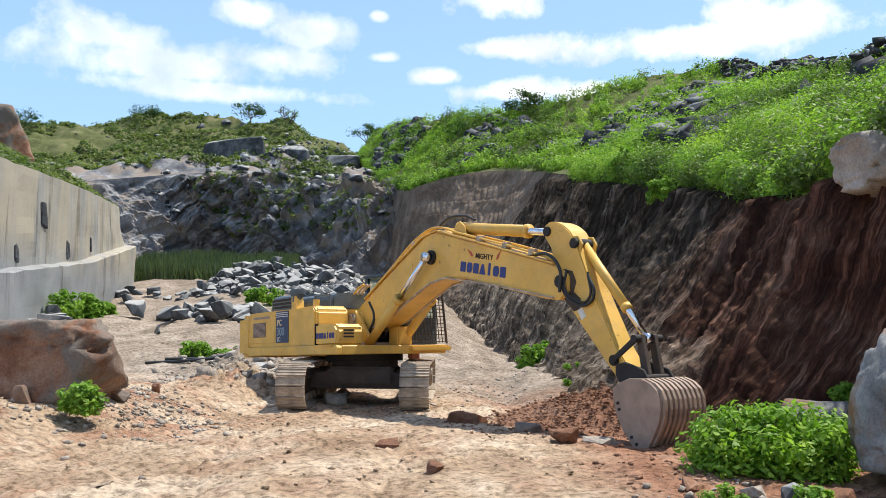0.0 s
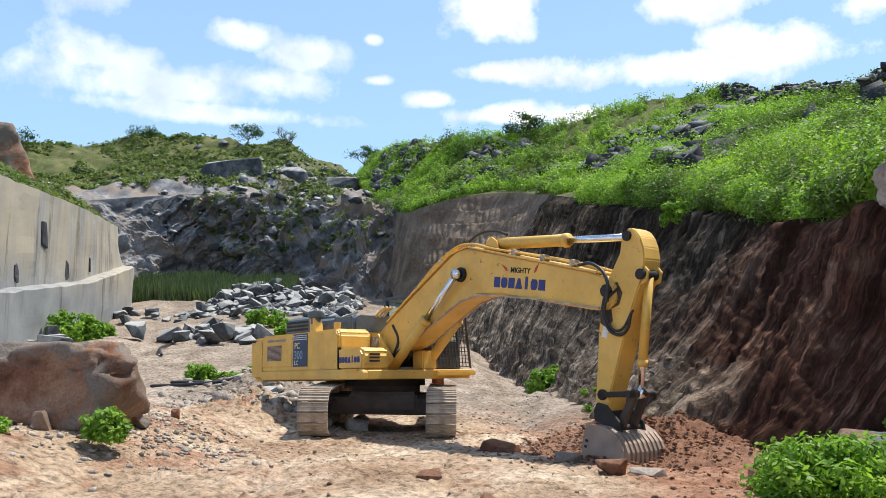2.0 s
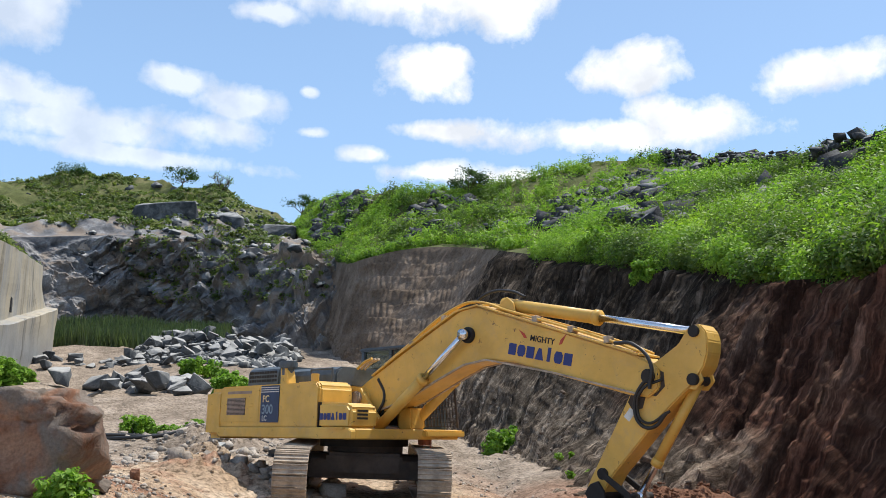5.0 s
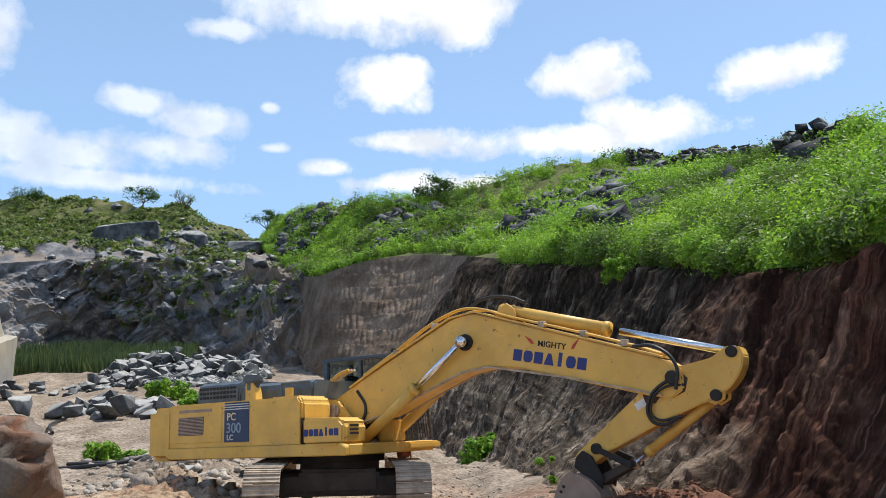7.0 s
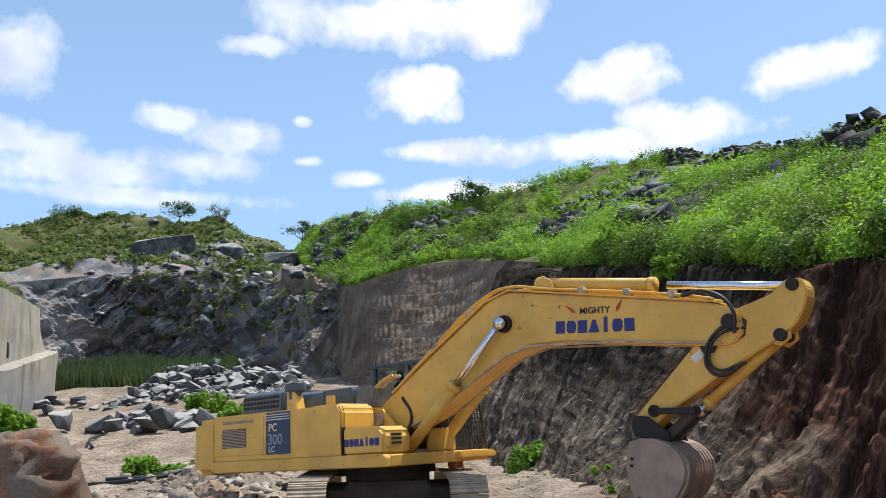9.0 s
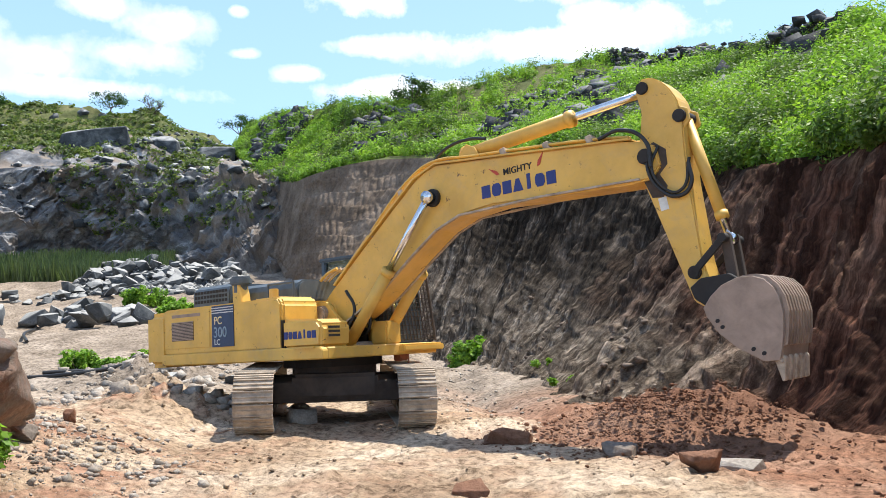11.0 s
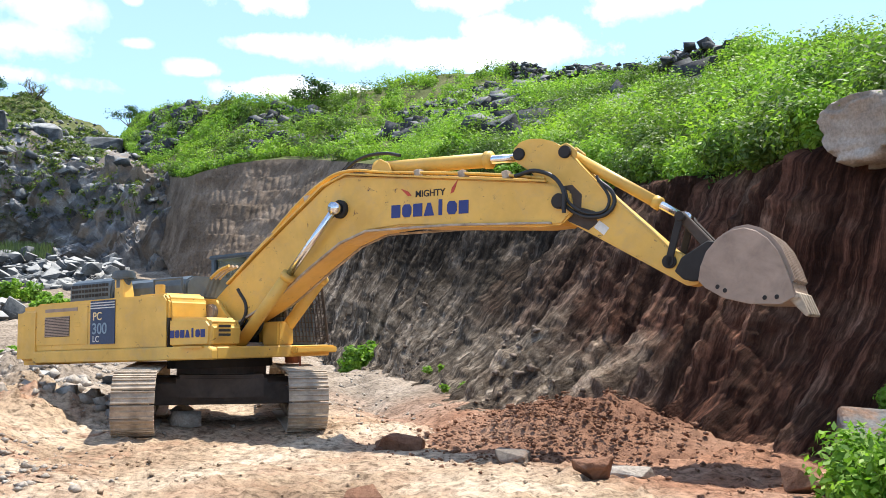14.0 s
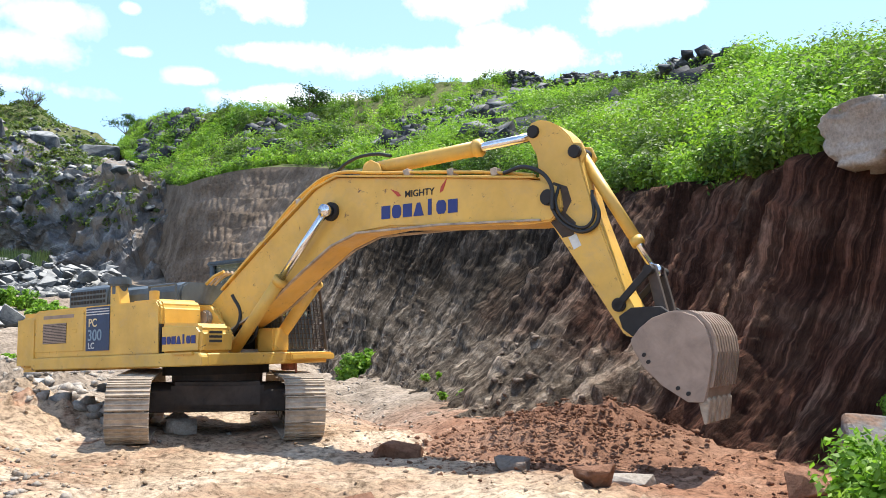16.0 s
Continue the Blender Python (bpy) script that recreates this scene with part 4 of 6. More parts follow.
def rock_field(name, places, sizes, mat, label, seed=1, flat=0.7, category="rubble", parent=None):
    """Loose angular stones, too many to count, in one mesh."""
    rng = np.random.default_rng(seed)
    v = np.array([(x, y, z) for x in (-1, 1) for y in (-1, 1) for z in (-1, 1)], float) * 0.36
    f = np.array([(0, 1, 3, 2), (4, 6, 7, 5), (0, 4, 5, 1), (2, 3, 7, 6), (0, 2, 6, 4), (1, 5, 7, 3)])
    n = len(places)
    sh = v[None] * rng.uniform(0.55, 1.4, (n, 8, 3)) * rng.uniform(0.6, 1.4, (n, 1, 3))
    q = rng.normal(size=(n, 4))
    q /= np.linalg.norm(q, axis=1, keepdims=True)
    w, x, y, z = q.T
    R = np.stack([1 - 2 * (y * y + z * z), 2 * (x * y - z * w), 2 * (x * z + y * w), 2 * (x * y + z * w), 1 - 2 * (x * x + z * z), 2 * (y * z - x * w), 2 * (x * z - y * w), 2 * (y * z + x * w), 1 - 2 * (x * x + y * y)], 1).reshape(n, 3, 3)
    sh = np.einsum("nij,nkj->nki", R, sh) * np.asarray(sizes)[:, None, None]
    sh[..., 2] *= flat
    allv = (sh + np.asarray(places)[:, None]).reshape(-1, 3)
    allf = (f[None] + 8 * np.arange(n)[:, None, None]).reshape(-1, 4)
    allf = np.concatenate([allf[:, [0, 1, 2]], allf[:, [0, 2, 3]]])
    me = bpy.data.meshes.new(name)
    me.vertices.add(len(allv))
    me.vertices.foreach_set("co", allv.astype(np.float32).ravel())
    me.loops.add(len(allf) * 3)
    me.loops.foreach_set("vertex_index", allf.astype(np.int32).ravel())
    me.polygons.add(len(allf))
    me.polygons.foreach_set("loop_start", np.arange(0, len(allf) * 3, 3, dtype=np.int32))
    me.materials.append(mat)
    me.update(calc_edges=True)
    ob = new(name, me)
    return tagged(ob, label, category, kind="stuff")


# ---------- the excavator ----------
def bm_box(lo, hi, bevel=0.02, segments=2):
    bm = bmesh.new()
    bmesh.ops.create_cube(bm, size=1.0)
    for v in bm.verts:
        v.co = Vector([lo[k] + (v.co[k] + 0.5) * (hi[k] - lo[k]) for k in range(3)])
    if bevel:
        bmesh.ops.bevel(bm, geom=bm.edges[:], offset=bevel, segments=segments, affect="EDGES", clamp_overlap=True)
    return bm


def bm_prism(profile, y0, y1, bevel=0.02, segments=1):
    """A plate or box section: a side profile (x, z) pulled from y0 to y1."""
    bm = bmesh.new()
    a = [bm.verts.new((x, y0, z)) for x, z in profile]
    b = [bm.verts.new((x, y1, z)) for x, z in profile]
    bm.faces.new(a)
    bm.faces.new(b[::-1])
    n = len(a)
    for k in range(n):
        bm.faces.new((a[k], b[k], b[(k + 1) % n], a[(k + 1) % n]))
    bmesh.ops.recalc_face_normals(bm, faces=bm.faces[:])
    if bevel:
        bmesh.ops.bevel(bm, geom=bm.edges[:], offset=bevel, segments=segments, affect="EDGES", clamp_overlap=True)
    return bm


def bm_along(x0, x1, profile, bevel=0.03):
    """A section (y, z) pulled along x, its ends softened."""
    bm = bmesh.new()
    a = [bm.verts.new((x0, y, z)) for y, z in profile]
    b = [bm.verts.new((x1, y, z)) for y, z in profile]
    bm.faces.new(a)
    bm.faces.new(b[::-1])
    n = len(a)
    for k in range(n):
        bm.faces.new((a[k], b[k], b[(k + 1) % n], a[(k + 1) % n]))
    bmesh.ops.recalc_face_normals(bm, faces=bm.faces[:])
    ends = [e for e in bm.edges if abs(e.verts[0].co.x - e.verts[1].co.x) < 1e-6]
    bmesh.ops.bevel(bm, geom=ends, offset=bevel, segments=2, affect="EDGES", clamp_overlap=True)
    return bm


def bm_cyl(p, q, r, seg=20, bevel=0.0):
    p, q = Vector(p), Vector(q)
    bm = bmesh.new()
    bmesh.ops.create_cone(bm, segments=seg, radius1=r, radius2=r, depth=(q - p).length, cap_ends=True)
    if bevel:
        bmesh.ops.bevel(bm, geom=[e for e in bm.edges if abs(e.verts[0].co.z - e.verts[1].co.z) < 1e-6], offset=bevel, segments=2, affect="EDGES")
    m = Matrix.Translation((p + q) / 2) @ (q - p).to_track_quat("Z", "Y").to_matrix().to_4x4()
    bmesh.ops.transform(bm, matrix=m, verts=bm.verts[:])
    return bm


def bm_join(*parts):
    out = bmesh.new()
    for b in parts:
        me = bpy.data.meshes.new("tmp")
        b.to_mesh(me)
        b.free()
        out.from_mesh(me)
        bpy.data.meshes.remove(me)
    return out


def tube(name, pts, r, mat, parent, label="", res=8):
    cu = bpy.data.curves.new(name, "CURVE")
    cu.dimensions, cu.bevel_depth, cu.bevel_resolution, cu.use_fill_caps = "3D", r, 2, True
    sp = cu.splines.new("BEZIER")
    sp.bezier_points.add(len(pts) - 1)
    for b, p in zip(sp.bezier_points, pts):
        b.co, b.handle_left_type, b.handle_right_type = p, "AUTO", "AUTO"
    sp.resolution_u = res
    tmp = bpy.data.objects.new("tmp", cu)
    scene.collection.objects.link(tmp)
    me = bpy.data.meshes.new_from_object(tmp.evaluated_get(bpy.context.evaluated_depsgraph_get()))
    bpy.data.objects.remove(tmp)
    me.materials.clear()
    me.materials.append(mat)
    me.name = name
    ob = new(name, me)
    ob.parent = parent
    return tagged(ob, label) if label else ob


def lettering(name, text, size, mat, parent, m, depth=0.004, squeeze=1.0):
    cu = bpy.data.curves.new(name, "FONT")
    cu.body, cu.size, cu.extrude, cu.align_x = text, size, depth, "LEFT"
    cu.offset = 0.012 * size
    tmp = bpy.data.objects.new("tmp", cu)
    scene.collection.objects.link(tmp)
    me = bpy.data.meshes.new_from_object(tmp.evaluated_get(bpy.context.evaluated_depsgraph_get()))
    bpy.data.objects.remove(tmp)
    me.materials.clear()
    me.materials.append(mat)
    ob = new(name, me)
    ob.parent = parent
    ob.matrix_basis = m @ Matrix.Diagonal((squeeze, 1, 1, 1))
    return ob


# joints: boom foot, boom and arm lengths, pins (in the boom's and the arm's own axes)
CENTRE = (-2.243, 19.828)
BX, BZ, LB, LA = 0.268, 1.914, 6.687, 2.08
PIN_BOOM = (2.979, 1.009)
PIN_ARMCYL = (3.72, 1.52)
PIN_ARM_TOP = (-0.94, 0.321)
PIN_BUCKETCYL = (-0.30, 0.59)
PIN_ROCKER = (1.75, -0.03)
EYE_BUCKET = (0.15, 0.33)
ROCKER, LINK = 0.60, 0.62
FOOT_CYL = (0.82, 1.25)
TRACK_HEADING = -80.2

machine = new("excavator")
machine.matrix_basis = pose(CENTRE[0], CENTRE[1], 0.0)
tagged(machine, "worn yellow crawler excavator with dusty bucket on the quarry floor", "excavator")


def build_undercarriage():
    under = part("undercarriage", bm_join(
        bm_box((-1.05, -0.75, 0.42), (1.05, 0.75, 0.86), 0.06),
        bm_prism([(0.95, 0.36), (0.95, 0.72), (0.35, 0.80), (0.35, 0.40)], -1.15, 1.15, 0.02),
        bm_prism([(-0.95, 0.36), (-0.95, 0.72), (-0.35, 0.80), (-0.35, 0.40)], -1.15, 1.15, 0.02),
        bm_cyl((0, 0, 0.8), (0, 0, 1.12), 0.78, 40)), M_GRIME, machine, "grimy dark steel car body under the slewing ring")
    under.matrix_basis = pose(0, 0, 0, 0, 0, TRACK_HEADING)
    shoe = bpy.data.meshes.new("shoe")
    bm = bm_join(bm_box((-0.098, -0.31, -0.012), (0.098, 0.31, 0.012), 0.004, 1),
                 bm_box((-0.094, -0.31, 0.008), (-0.072, 0.31, 0.034), 0.003, 1),
                 bm_box((-0.012, -0.31, 0.008), (0.012, 0.31, 0.030), 0.003, 1),
                 bm_box((0.070, -0.31, 0.008), (0.092, 0.31, 0.034), 0.003, 1),
                 bm_box((-0.06, -0.12, -0.07), (0.06, -0.07, -0.01), 0.004, 1),
                 bm_box((-0.06, 0.07, -0.07), (0.06, 0.12, -0.01), 0.004, 1))
    bm.to_mesh(shoe)
    bm.free()
    shoe.materials.append(M_STEEL)
    half, rad, zc = 2.0, 0.455, 0.49
    loop = 2 * (2 * half) + 2 * math.pi * rad
    count = int(loop / 0.205)
    for side in (-1.30, 1.30):
        track = part("track", bm_join(
            bm_box((-half - 0.05, side - 0.17, 0.28), (half - 0.15, side + 0.17, 0.66), 0.04),
            bm_box((-half + 0.5, side - 0.24, 0.60), (half - 0.5, side + 0.24, 0.70), 0.03)), M_GRIME, machine, "steel crawler track caked with dry soil")
        track.matrix_basis = pose(0, 0, 0, 0, 0, TRACK_HEADING)
        part("idler", bm_join(bm_cyl((half, side - 0.11, zc), (half, side + 0.11, zc), rad - 0.06, 32, 0.02),
                              bm_cyl((half, side - 0.2, zc), (half, side + 0.2, zc), 0.16, 20)), M_STEEL, track)
        part("sprocket", bm_join(bm_cyl((-half, side - 0.06, zc), (-half, side + 0.06, zc), rad - 0.03, 24, 0.02),
                                 bm_cyl((-half, side - 0.24, zc), (-half, side + 0.24, zc), 0.25, 24, 0.03)), M_STEEL, track)
        for k in range(7):
            x = -half + 0.55 + k * (2 * half - 1.1) / 6
            part("roller", bm_cyl((x, side - 0.16, 0.17), (x, side + 0.16, 0.17), 0.10, 16, 0.02), M_STEEL, track)
        for k in range(count):
            s = k * loop / count
            if s < 2 * half:
                m = pose(-half + s, side, zc + rad, 0, 0, 0)
            elif s < 2 * half + math.pi * rad:
                a = (s - 2 * half) / rad
                m = pose(half + rad * math.sin(a), side, zc + rad * math.cos(a), 0, math.degrees(a), 0)
            elif s < 4 * half + math.pi * rad:
                m = pose(half - (s - 2 * half - math.pi * rad), side, zc - rad, 0, 180, 0)
            else:
                a = (s - 4 * half - math.pi * rad) / rad
                m = pose(-half - rad * math.sin(a), side, zc - rad * math.cos(a), 0, 180 + math.degrees(a), 0)
            ob = new("shoe", shoe)
            ob.parent = track
            ob.matrix_basis = m


def brand_bars(parent, x, z, w, h, y, mat=None):
    """Seven upright blue shapes where the maker's mark stands."""
    step = w / 7
    for k in range(7):
        x0 = x + k * step
        prof = [(x0 + 0.04 * step, z), (x0 + 0.86 * step, z), (x0 + 0.86 * step, z + h), (x0 + 0.04 * step, z + h)]
        if k in (1, 5):
            prof = [(x0 + 0.2 * step, z), (x0 + 0.7 * step, z), (x0 + 0.88 * step, z + h * 0.25), (x0 + 0.88 * step, z + h * 0.75), (x0 + 0.7 * step, z + h), (x0 + 0.2 * step, z + h), (x0 + 0.04 * step, z + h * 0.75), (x0 + 0.04 * step, z + h * 0.25)]
        if k == 3:
            prof = [(x0 + 0.0 * step, z), (x0 + 0.92 * step, z), (x0 + 0.6 * step, z + h), (x0 + 0.32 * step, z + h)]
        if k == 4:
            prof = [(x0 + 0.3 * step, z), (x0 + 0.62 * step, z), (x0 + 0.62 * step, z + h * 1.2), (x0 + 0.3 * step, z + h * 1.2)]
        part("decal_bar", bm_prism(prof, y - 0.004, y + 0.004, 0.0), mat or M_BLUE, parent)


def build_house():
    house = part("upper_body", bm_join(
        bm_prism([(-3.1, 1.10), (1.36, 1.10), (1.36, 1.30), (-3.1, 1.30)], -1.40, 1.42, 0.02),
        bm_prism([(0.2, 1.25), (1.05, 1.1), (1.0, 1.45), (0.35, 2.12), (-0.1, 2.12), (-0.35, 1.6)], -0.46, -0.38, 0.01),
        bm_prism([(0.2, 1.25), (1.05, 1.1), (1.0, 1.45), (0.35, 2.12), (-0.1, 2.12), (-0.35, 1.6)], 0.38, 0.46, 0.01)), M_YELLOW, machine, "yellow upper body with panels, tank and cab")
    # counterweight, rounded at the rear
    cw = bmesh.new()
    half = [(-3.2, 1.52), (-3.74, 1.52), (-3.87, 1.44), (-3.95, 1.25), (-4.0, 0.9), (-4.02, 0.4)]
    pts = half + [(x, -y) for x, y in half[::-1]]
    lo = [cw.verts.new((x, y, 1.07)) for x, y in pts]
    hi = [cw.verts.new((x, y, 2.16)) for x, y in pts]
    cw.faces.new(lo), cw.faces.new(hi)
    for k in range(len(pts)):
        cw.faces.new((lo[k], lo[(k + 1) % len(pts)], hi[(k + 1) % len(pts)], hi[k]))
    bmesh.ops.recalc_face_normals(cw, faces=cw.faces[:])
    bmesh.ops.bevel(cw, geom=[e for e in cw.edges if abs(e.verts[0].co.z - e.verts[1].co.z) < 1e-6], offset=0.12, segments=3, affect="EDGES", clamp_overlap=True)
    part("counterweight", cw, M_YELLOW, house, "cast yellow counterweight with scraped edges")
    # engine-bay side, both flanks
    for s in (-1, 1):
        y0, y1 = (-1.49, -0.9) if s < 0 else (0.9, 1.49)
        part("side_panel", bm_prism([(-3.28, 1.30), (0.31, 1.30), (0.31, 2.10), (0.22, 2.20), (-3.20, 2.19), (-3.28, 2.12)], y0, y1, 0.03, 2), M_YELLOW, house)
    part("engine_deck", bm_box((-3.2, -0.95, 1.9), (0.1, 0.95, 2.18), 0.02), M_YELLOW, house)
    part("sill", bm_prism([(-3.27, 1.10), (1.36, 1.10), (1.36, 1.26), (1.28, 1.32), (-3.27, 1.32)], -1.53, -1.38, 0.02), M_YELLOW, house)
    part("side_door", bm_box((-3.22, -1.503, 1.42), (-1.72, -1.488, 2.13), 0.008, 1), M_YELLOW, house)
    grille = part("grille", bm_box((-2.93, -1.510, 1.57), (-2.22, -1.502, 1.93), 0.0), M_DARK, house, "dusty brown grille")
    for k in range(13):
        z = 1.55 + k * 0.028
        part("louvre", bm_box((-2.93, -1.516, z + 0.03), (-2.22, -1.506, z + 0.048), 0.0), M_BUCKET, grille)
    part("vent_slot", bm_box((-2.93, -1.508, 2.02), (-2.0, -1.500, 2.08), 0.0), M_BUCKET, house)
    part("latch", bm_box((-2.06, -1.512, 1.74), (-1.92, -1.500, 1.81), 0.006, 1), M_YELLOW, house)
    decal = part("model_decal", bm_box((-1.64, -1.506, 1.41), (-0.99, -1.4925, 2.17), 0.0), M_NAVY, house, "dark navy panel with pale numbers and stripes")
    for k in range(3):
        part("stripe", bm_box((-1.64, -1.5105, 2.03 + k * 0.045), (-0.99, -1.5065, 2.048 + k * 0.045), 0.0), M_WHITE, decal)
    lettering("letters", "PC", 0.20, M_CREAM, decal, pose(-1.57, -1.5075, 1.83, 90, 0, 0))
    lettering("letters", "300", 0.27, M_SLATE, decal, pose(-1.59, -1.5075, 1.59, 90, 0, 0))
    lettering("letters", "LC", 0.15, M_WHITE, decal, pose(-1.57, -1.5075, 1.45, 90, 0, 0))
    # tank and tool box ahead of the panels
    part("panel_gap", bm_box((0.312, -1.495, 1.3), (0.322, -0.9, 1.80), 0.0), M_DARK, house)
    part("fuel_tank", bm_prism([(-0.5, 1.35), (0.36, 1.35), (0.33, 2.10), (0.24, 2.22), (-0.5, 2.22)], -1.46, -0.62, 0.05, 3), M_YELLOW, house)
    tool = part("tool_box", bm_prism([(0.33, 1.29), (1.30, 1.29), (1.33, 1.66), (1.22, 1.77), (0.33, 1.81)], -1.50, -0.80, 0.06, 3), M_YELLOW, house)
    brand_bars(house, 0.39, 1.46, 0.82, 0.125, -1.504)
    vent = part("vent", bm_box((1.318, -1.36, 1.44), (1.326, -1.06, 1.68), 0.0), M_YELLOW, house)
    for k in range(3):
        part("vent_slot", bm_box((1.322, -1.34, 1.47 + k * 0.07), (1.332, -1.08, 1.51 + k * 0.07), 0.0), M_DARK, vent)
    part("step_bar", bm_box((0.7, -1.58, 1.285), (1.2, -1.49, 1.32), 0.01), M_YELLOW, house)
    # hood and muffler on the deck
    dome = lambda x0, x1, y0, y1, top: bm_along(x0, x1, [(y0, 2.15), (y0, top - 0.16), (y0 + 0.05, top - 0.06), (y0 + 0.16, top), (y1 - 0.16, top), (y1 - 0.05, top - 0.06), (y1, top - 0.16), (y1, 2.15)])
    hood = part("engine_hood", bm_join(dome(-2.98, -1.78, -0.98, 0.85, 2.64), dome(-1.80, 0.12, -0.92, 0.80, 2.55)), M_HOOD, house, "rounded blue-grey engine hood with rows of cooling holes")
    for k in range(11):
        for z in (2.30, 2.39, 2.48):
            part("slot", bm_box((-2.90 + k * 0.097, -0.988, z), (-2.83 + k * 0.097, -0.975, z + 0.055), 0.0), M_DARK, hood)
    part("hood_rail", bm_join(bm_cyl((-0.62, -0.98, 2.50), (0.08, -0.98, 2.50), 0.022, 8), bm_cyl((-0.62, -0.98, 2.2), (-0.62, -0.98, 2.50), 0.022, 8), bm_cyl((0.08, -0.98, 2.2), (0.08, -0.98, 2.50), 0.022, 8)), M_HOOD, house)
    cap = part("air_cleaner", bm_join(bm_cyl((-1.25, -1.12, 2.40), (-1.25, -1.12, 2.54), 0.13, 20), bm_cyl((-1.25, -1.12, 2.54), (-1.25, -1.12, 2.70), 0.20, 24, 0.03)), M_HOOD, house)
    part("cleaner_stand", bm_prism([(-1.36, 2.15), (-1.06, 2.15), (-1.10, 2.38), (-1.16, 2.56), (-1.36, 2.56)], -1.24, -1.02, 0.02), M_YELLOW, house)
    part("filler_neck", bm_cyl((-0.30, -1.12, 2.15), (-0.30, -1.12, 2.40), 0.085, 16, 0.01), M_YELLOW, house)
    # pipes over the boom foot
    for k in range(3):
        tube("pipe", [(0.05, -0.34 + 0.1 * k, 2.05), (-0.02, -0.34 + 0.1 * k, 2.35), (0.25, -0.34 + 0.1 * k, 2.62), (0.55, -0.34 + 0.1 * k, 2.72)], 0.028, M_STEEL if k else M_YELLOW, house)
    for k, (y, r) in enumerate(((-0.30, 0.03), (-0.22, 0.026), (-0.14, 0.03), (-0.06, 0.026), (0.05, 0.03))):
        tube("hose", [(0.45, y, 1.45), (0.78 + 0.05 * k, y - 0.05, 1.62), (0.92 - 0.03 * k, y, 1.95 + 0.04 * k), (0.72, y, 2.3)], r, M_HOSE, house)
    part("valve_block", bm_box((0.25, -0.5, 1.28), (0.62, 0.36, 1.62), 0.03), M_DARK, house)
    part("foot_pin", bm_cyl((BX, -0.56, BZ), (BX, 0.56, BZ), 0.14, 24, 0.02), M_STEEL, house)
    part("cylinder_pin", bm_cyl((FOOT_CYL[0], -0.66, FOOT_CYL[1]), (FOOT_CYL[0], 0.66, FOOT_CYL[1]), 0.12, 20, 0.02), M_STEEL, house)
    before = set(house.children)
    # cab on the far flank, with posts, panes and the welded mesh guard
    cab = part("cab", bm_box((-0.30, 0.50, 1.28), (1.52, 1.42, 1.95), 0.04), M_HOOD, house, "dark cab with posts and tinted panes")
    part("cab_frame", bm_join(
        bm_box((-0.34, 0.46, 2.98), (1.46, 1.46, 3.06), 0.03),
        bm_box((-0.30, 0.50, 1.9), (-0.18, 0.60, 3.0), 0.02), bm_box((-0.30, 1.32, 1.9), (-0.18, 1.42, 3.0), 0.02),
        bm_box((0.62, 0.50, 1.9), (0.70, 0.58, 3.0), 0.01), bm_box((0.62, 1.34, 1.9), (0.70, 1.42, 3.0), 0.01),
        bm_prism([(1.42, 1.9), (1.52, 1.9), (1.40, 3.0), (1.30, 3.0)], 0.50, 0.57, 0.01),
        bm_prism([(1.42, 1.9), (1.52, 1.9), (1.40, 3.0), (1.30, 3.0)], 1.35, 1.42, 0.01)), M_HOOD, cab)
    glass = M_GLASS
    part("pane", bm_box((-0.16, 0.525, 1.95), (0.62, 0.535, 2.98), 0.0), glass, cab)
    part("pane", bm_box((0.70, 0.525, 1.95), (1.36, 0.535, 2.98), 0.0), glass, cab)
    part("pane", bm_prism([(1.47, 1.95), (1.48, 1.95), (1.36, 2.98), (1.35, 2.98)], 0.57, 1.35, 0.0), glass, cab)
    part("operator_seat", bm_join(bm_box((0.15, 0.75, 1.6), (0.65, 1.2, 2.05), 0.05), bm_box((0.05, 0.75, 2.0), (0.2, 1.2, 2.7), 0.05)), M_DARK, cab)
    bars = []
    for k in range(12):
        y = 0.46 + k * 0.095
        bars.append(bm_cyl((1.72, y, 1.35), (1.50, y, 3.02), 0.011, 5))
    for k in range(20):
        z = 1.37 + k * 0.086
        x = 1.72 - 0.22 * (z - 1.35) / 1.67
        bars.append(bm_cyl((x - 0.02, 0.44, z), (x - 0.02, 1.52, z), 0.009, 5))
    guard = part("mesh_guard", bm_join(*bars), M_GRIME, house, "rusty welded mesh guard before the cab")
    side = []
    for k in range(7):
        side.append(bm_cyl((1.68 - k * 0.12, 0.44, 1.35 + 0.0), (1.48 - k * 0.12 * 0.9, 0.44, 3.0), 0.009, 5))
    for k in range(16):
        z = 1.4 + k * 0.105
        x = 1.72 - 0.22 * (z - 1.35) / 1.67
        side.append(bm_cyl((x - 0.8, 0.44, z), (x, 0.44, z), 0.008, 5))
    part("guard_frame", bm_join(bm_cyl((1.73, 0.44, 1.33), (1.50, 0.44, 3.05), 0.025, 8), bm_cyl((1.73, 1.53, 1.33), (1.50, 1.53, 3.05), 0.025, 8), bm_cyl((1.50, 0.44, 3.05), (1.50, 1.53, 3.05), 0.025, 8), *side), M_GRIME, house)
    part("mirror", bm_join(bm_cyl((1.55, 0.42, 2.75), (1.78, 0.34, 2.82), 0.012, 6), bm_box((1.76, 0.28, 2.66), (1.80, 0.40, 2.92), 0.01)), M_DARK, house)
    step = part("front_step", bm_box((1.42, 0.35, 1.16), (1.98, 1.48, 1.27), 0.02), M_YELLOW, house)
    for k in range(7):
        part("tread", bm_box((1.47 + k * 0.07, 0.38, 1.272), (1.50 + k * 0.07, 1.45, 1.292), 0.004, 1), M_YELLOW, step)
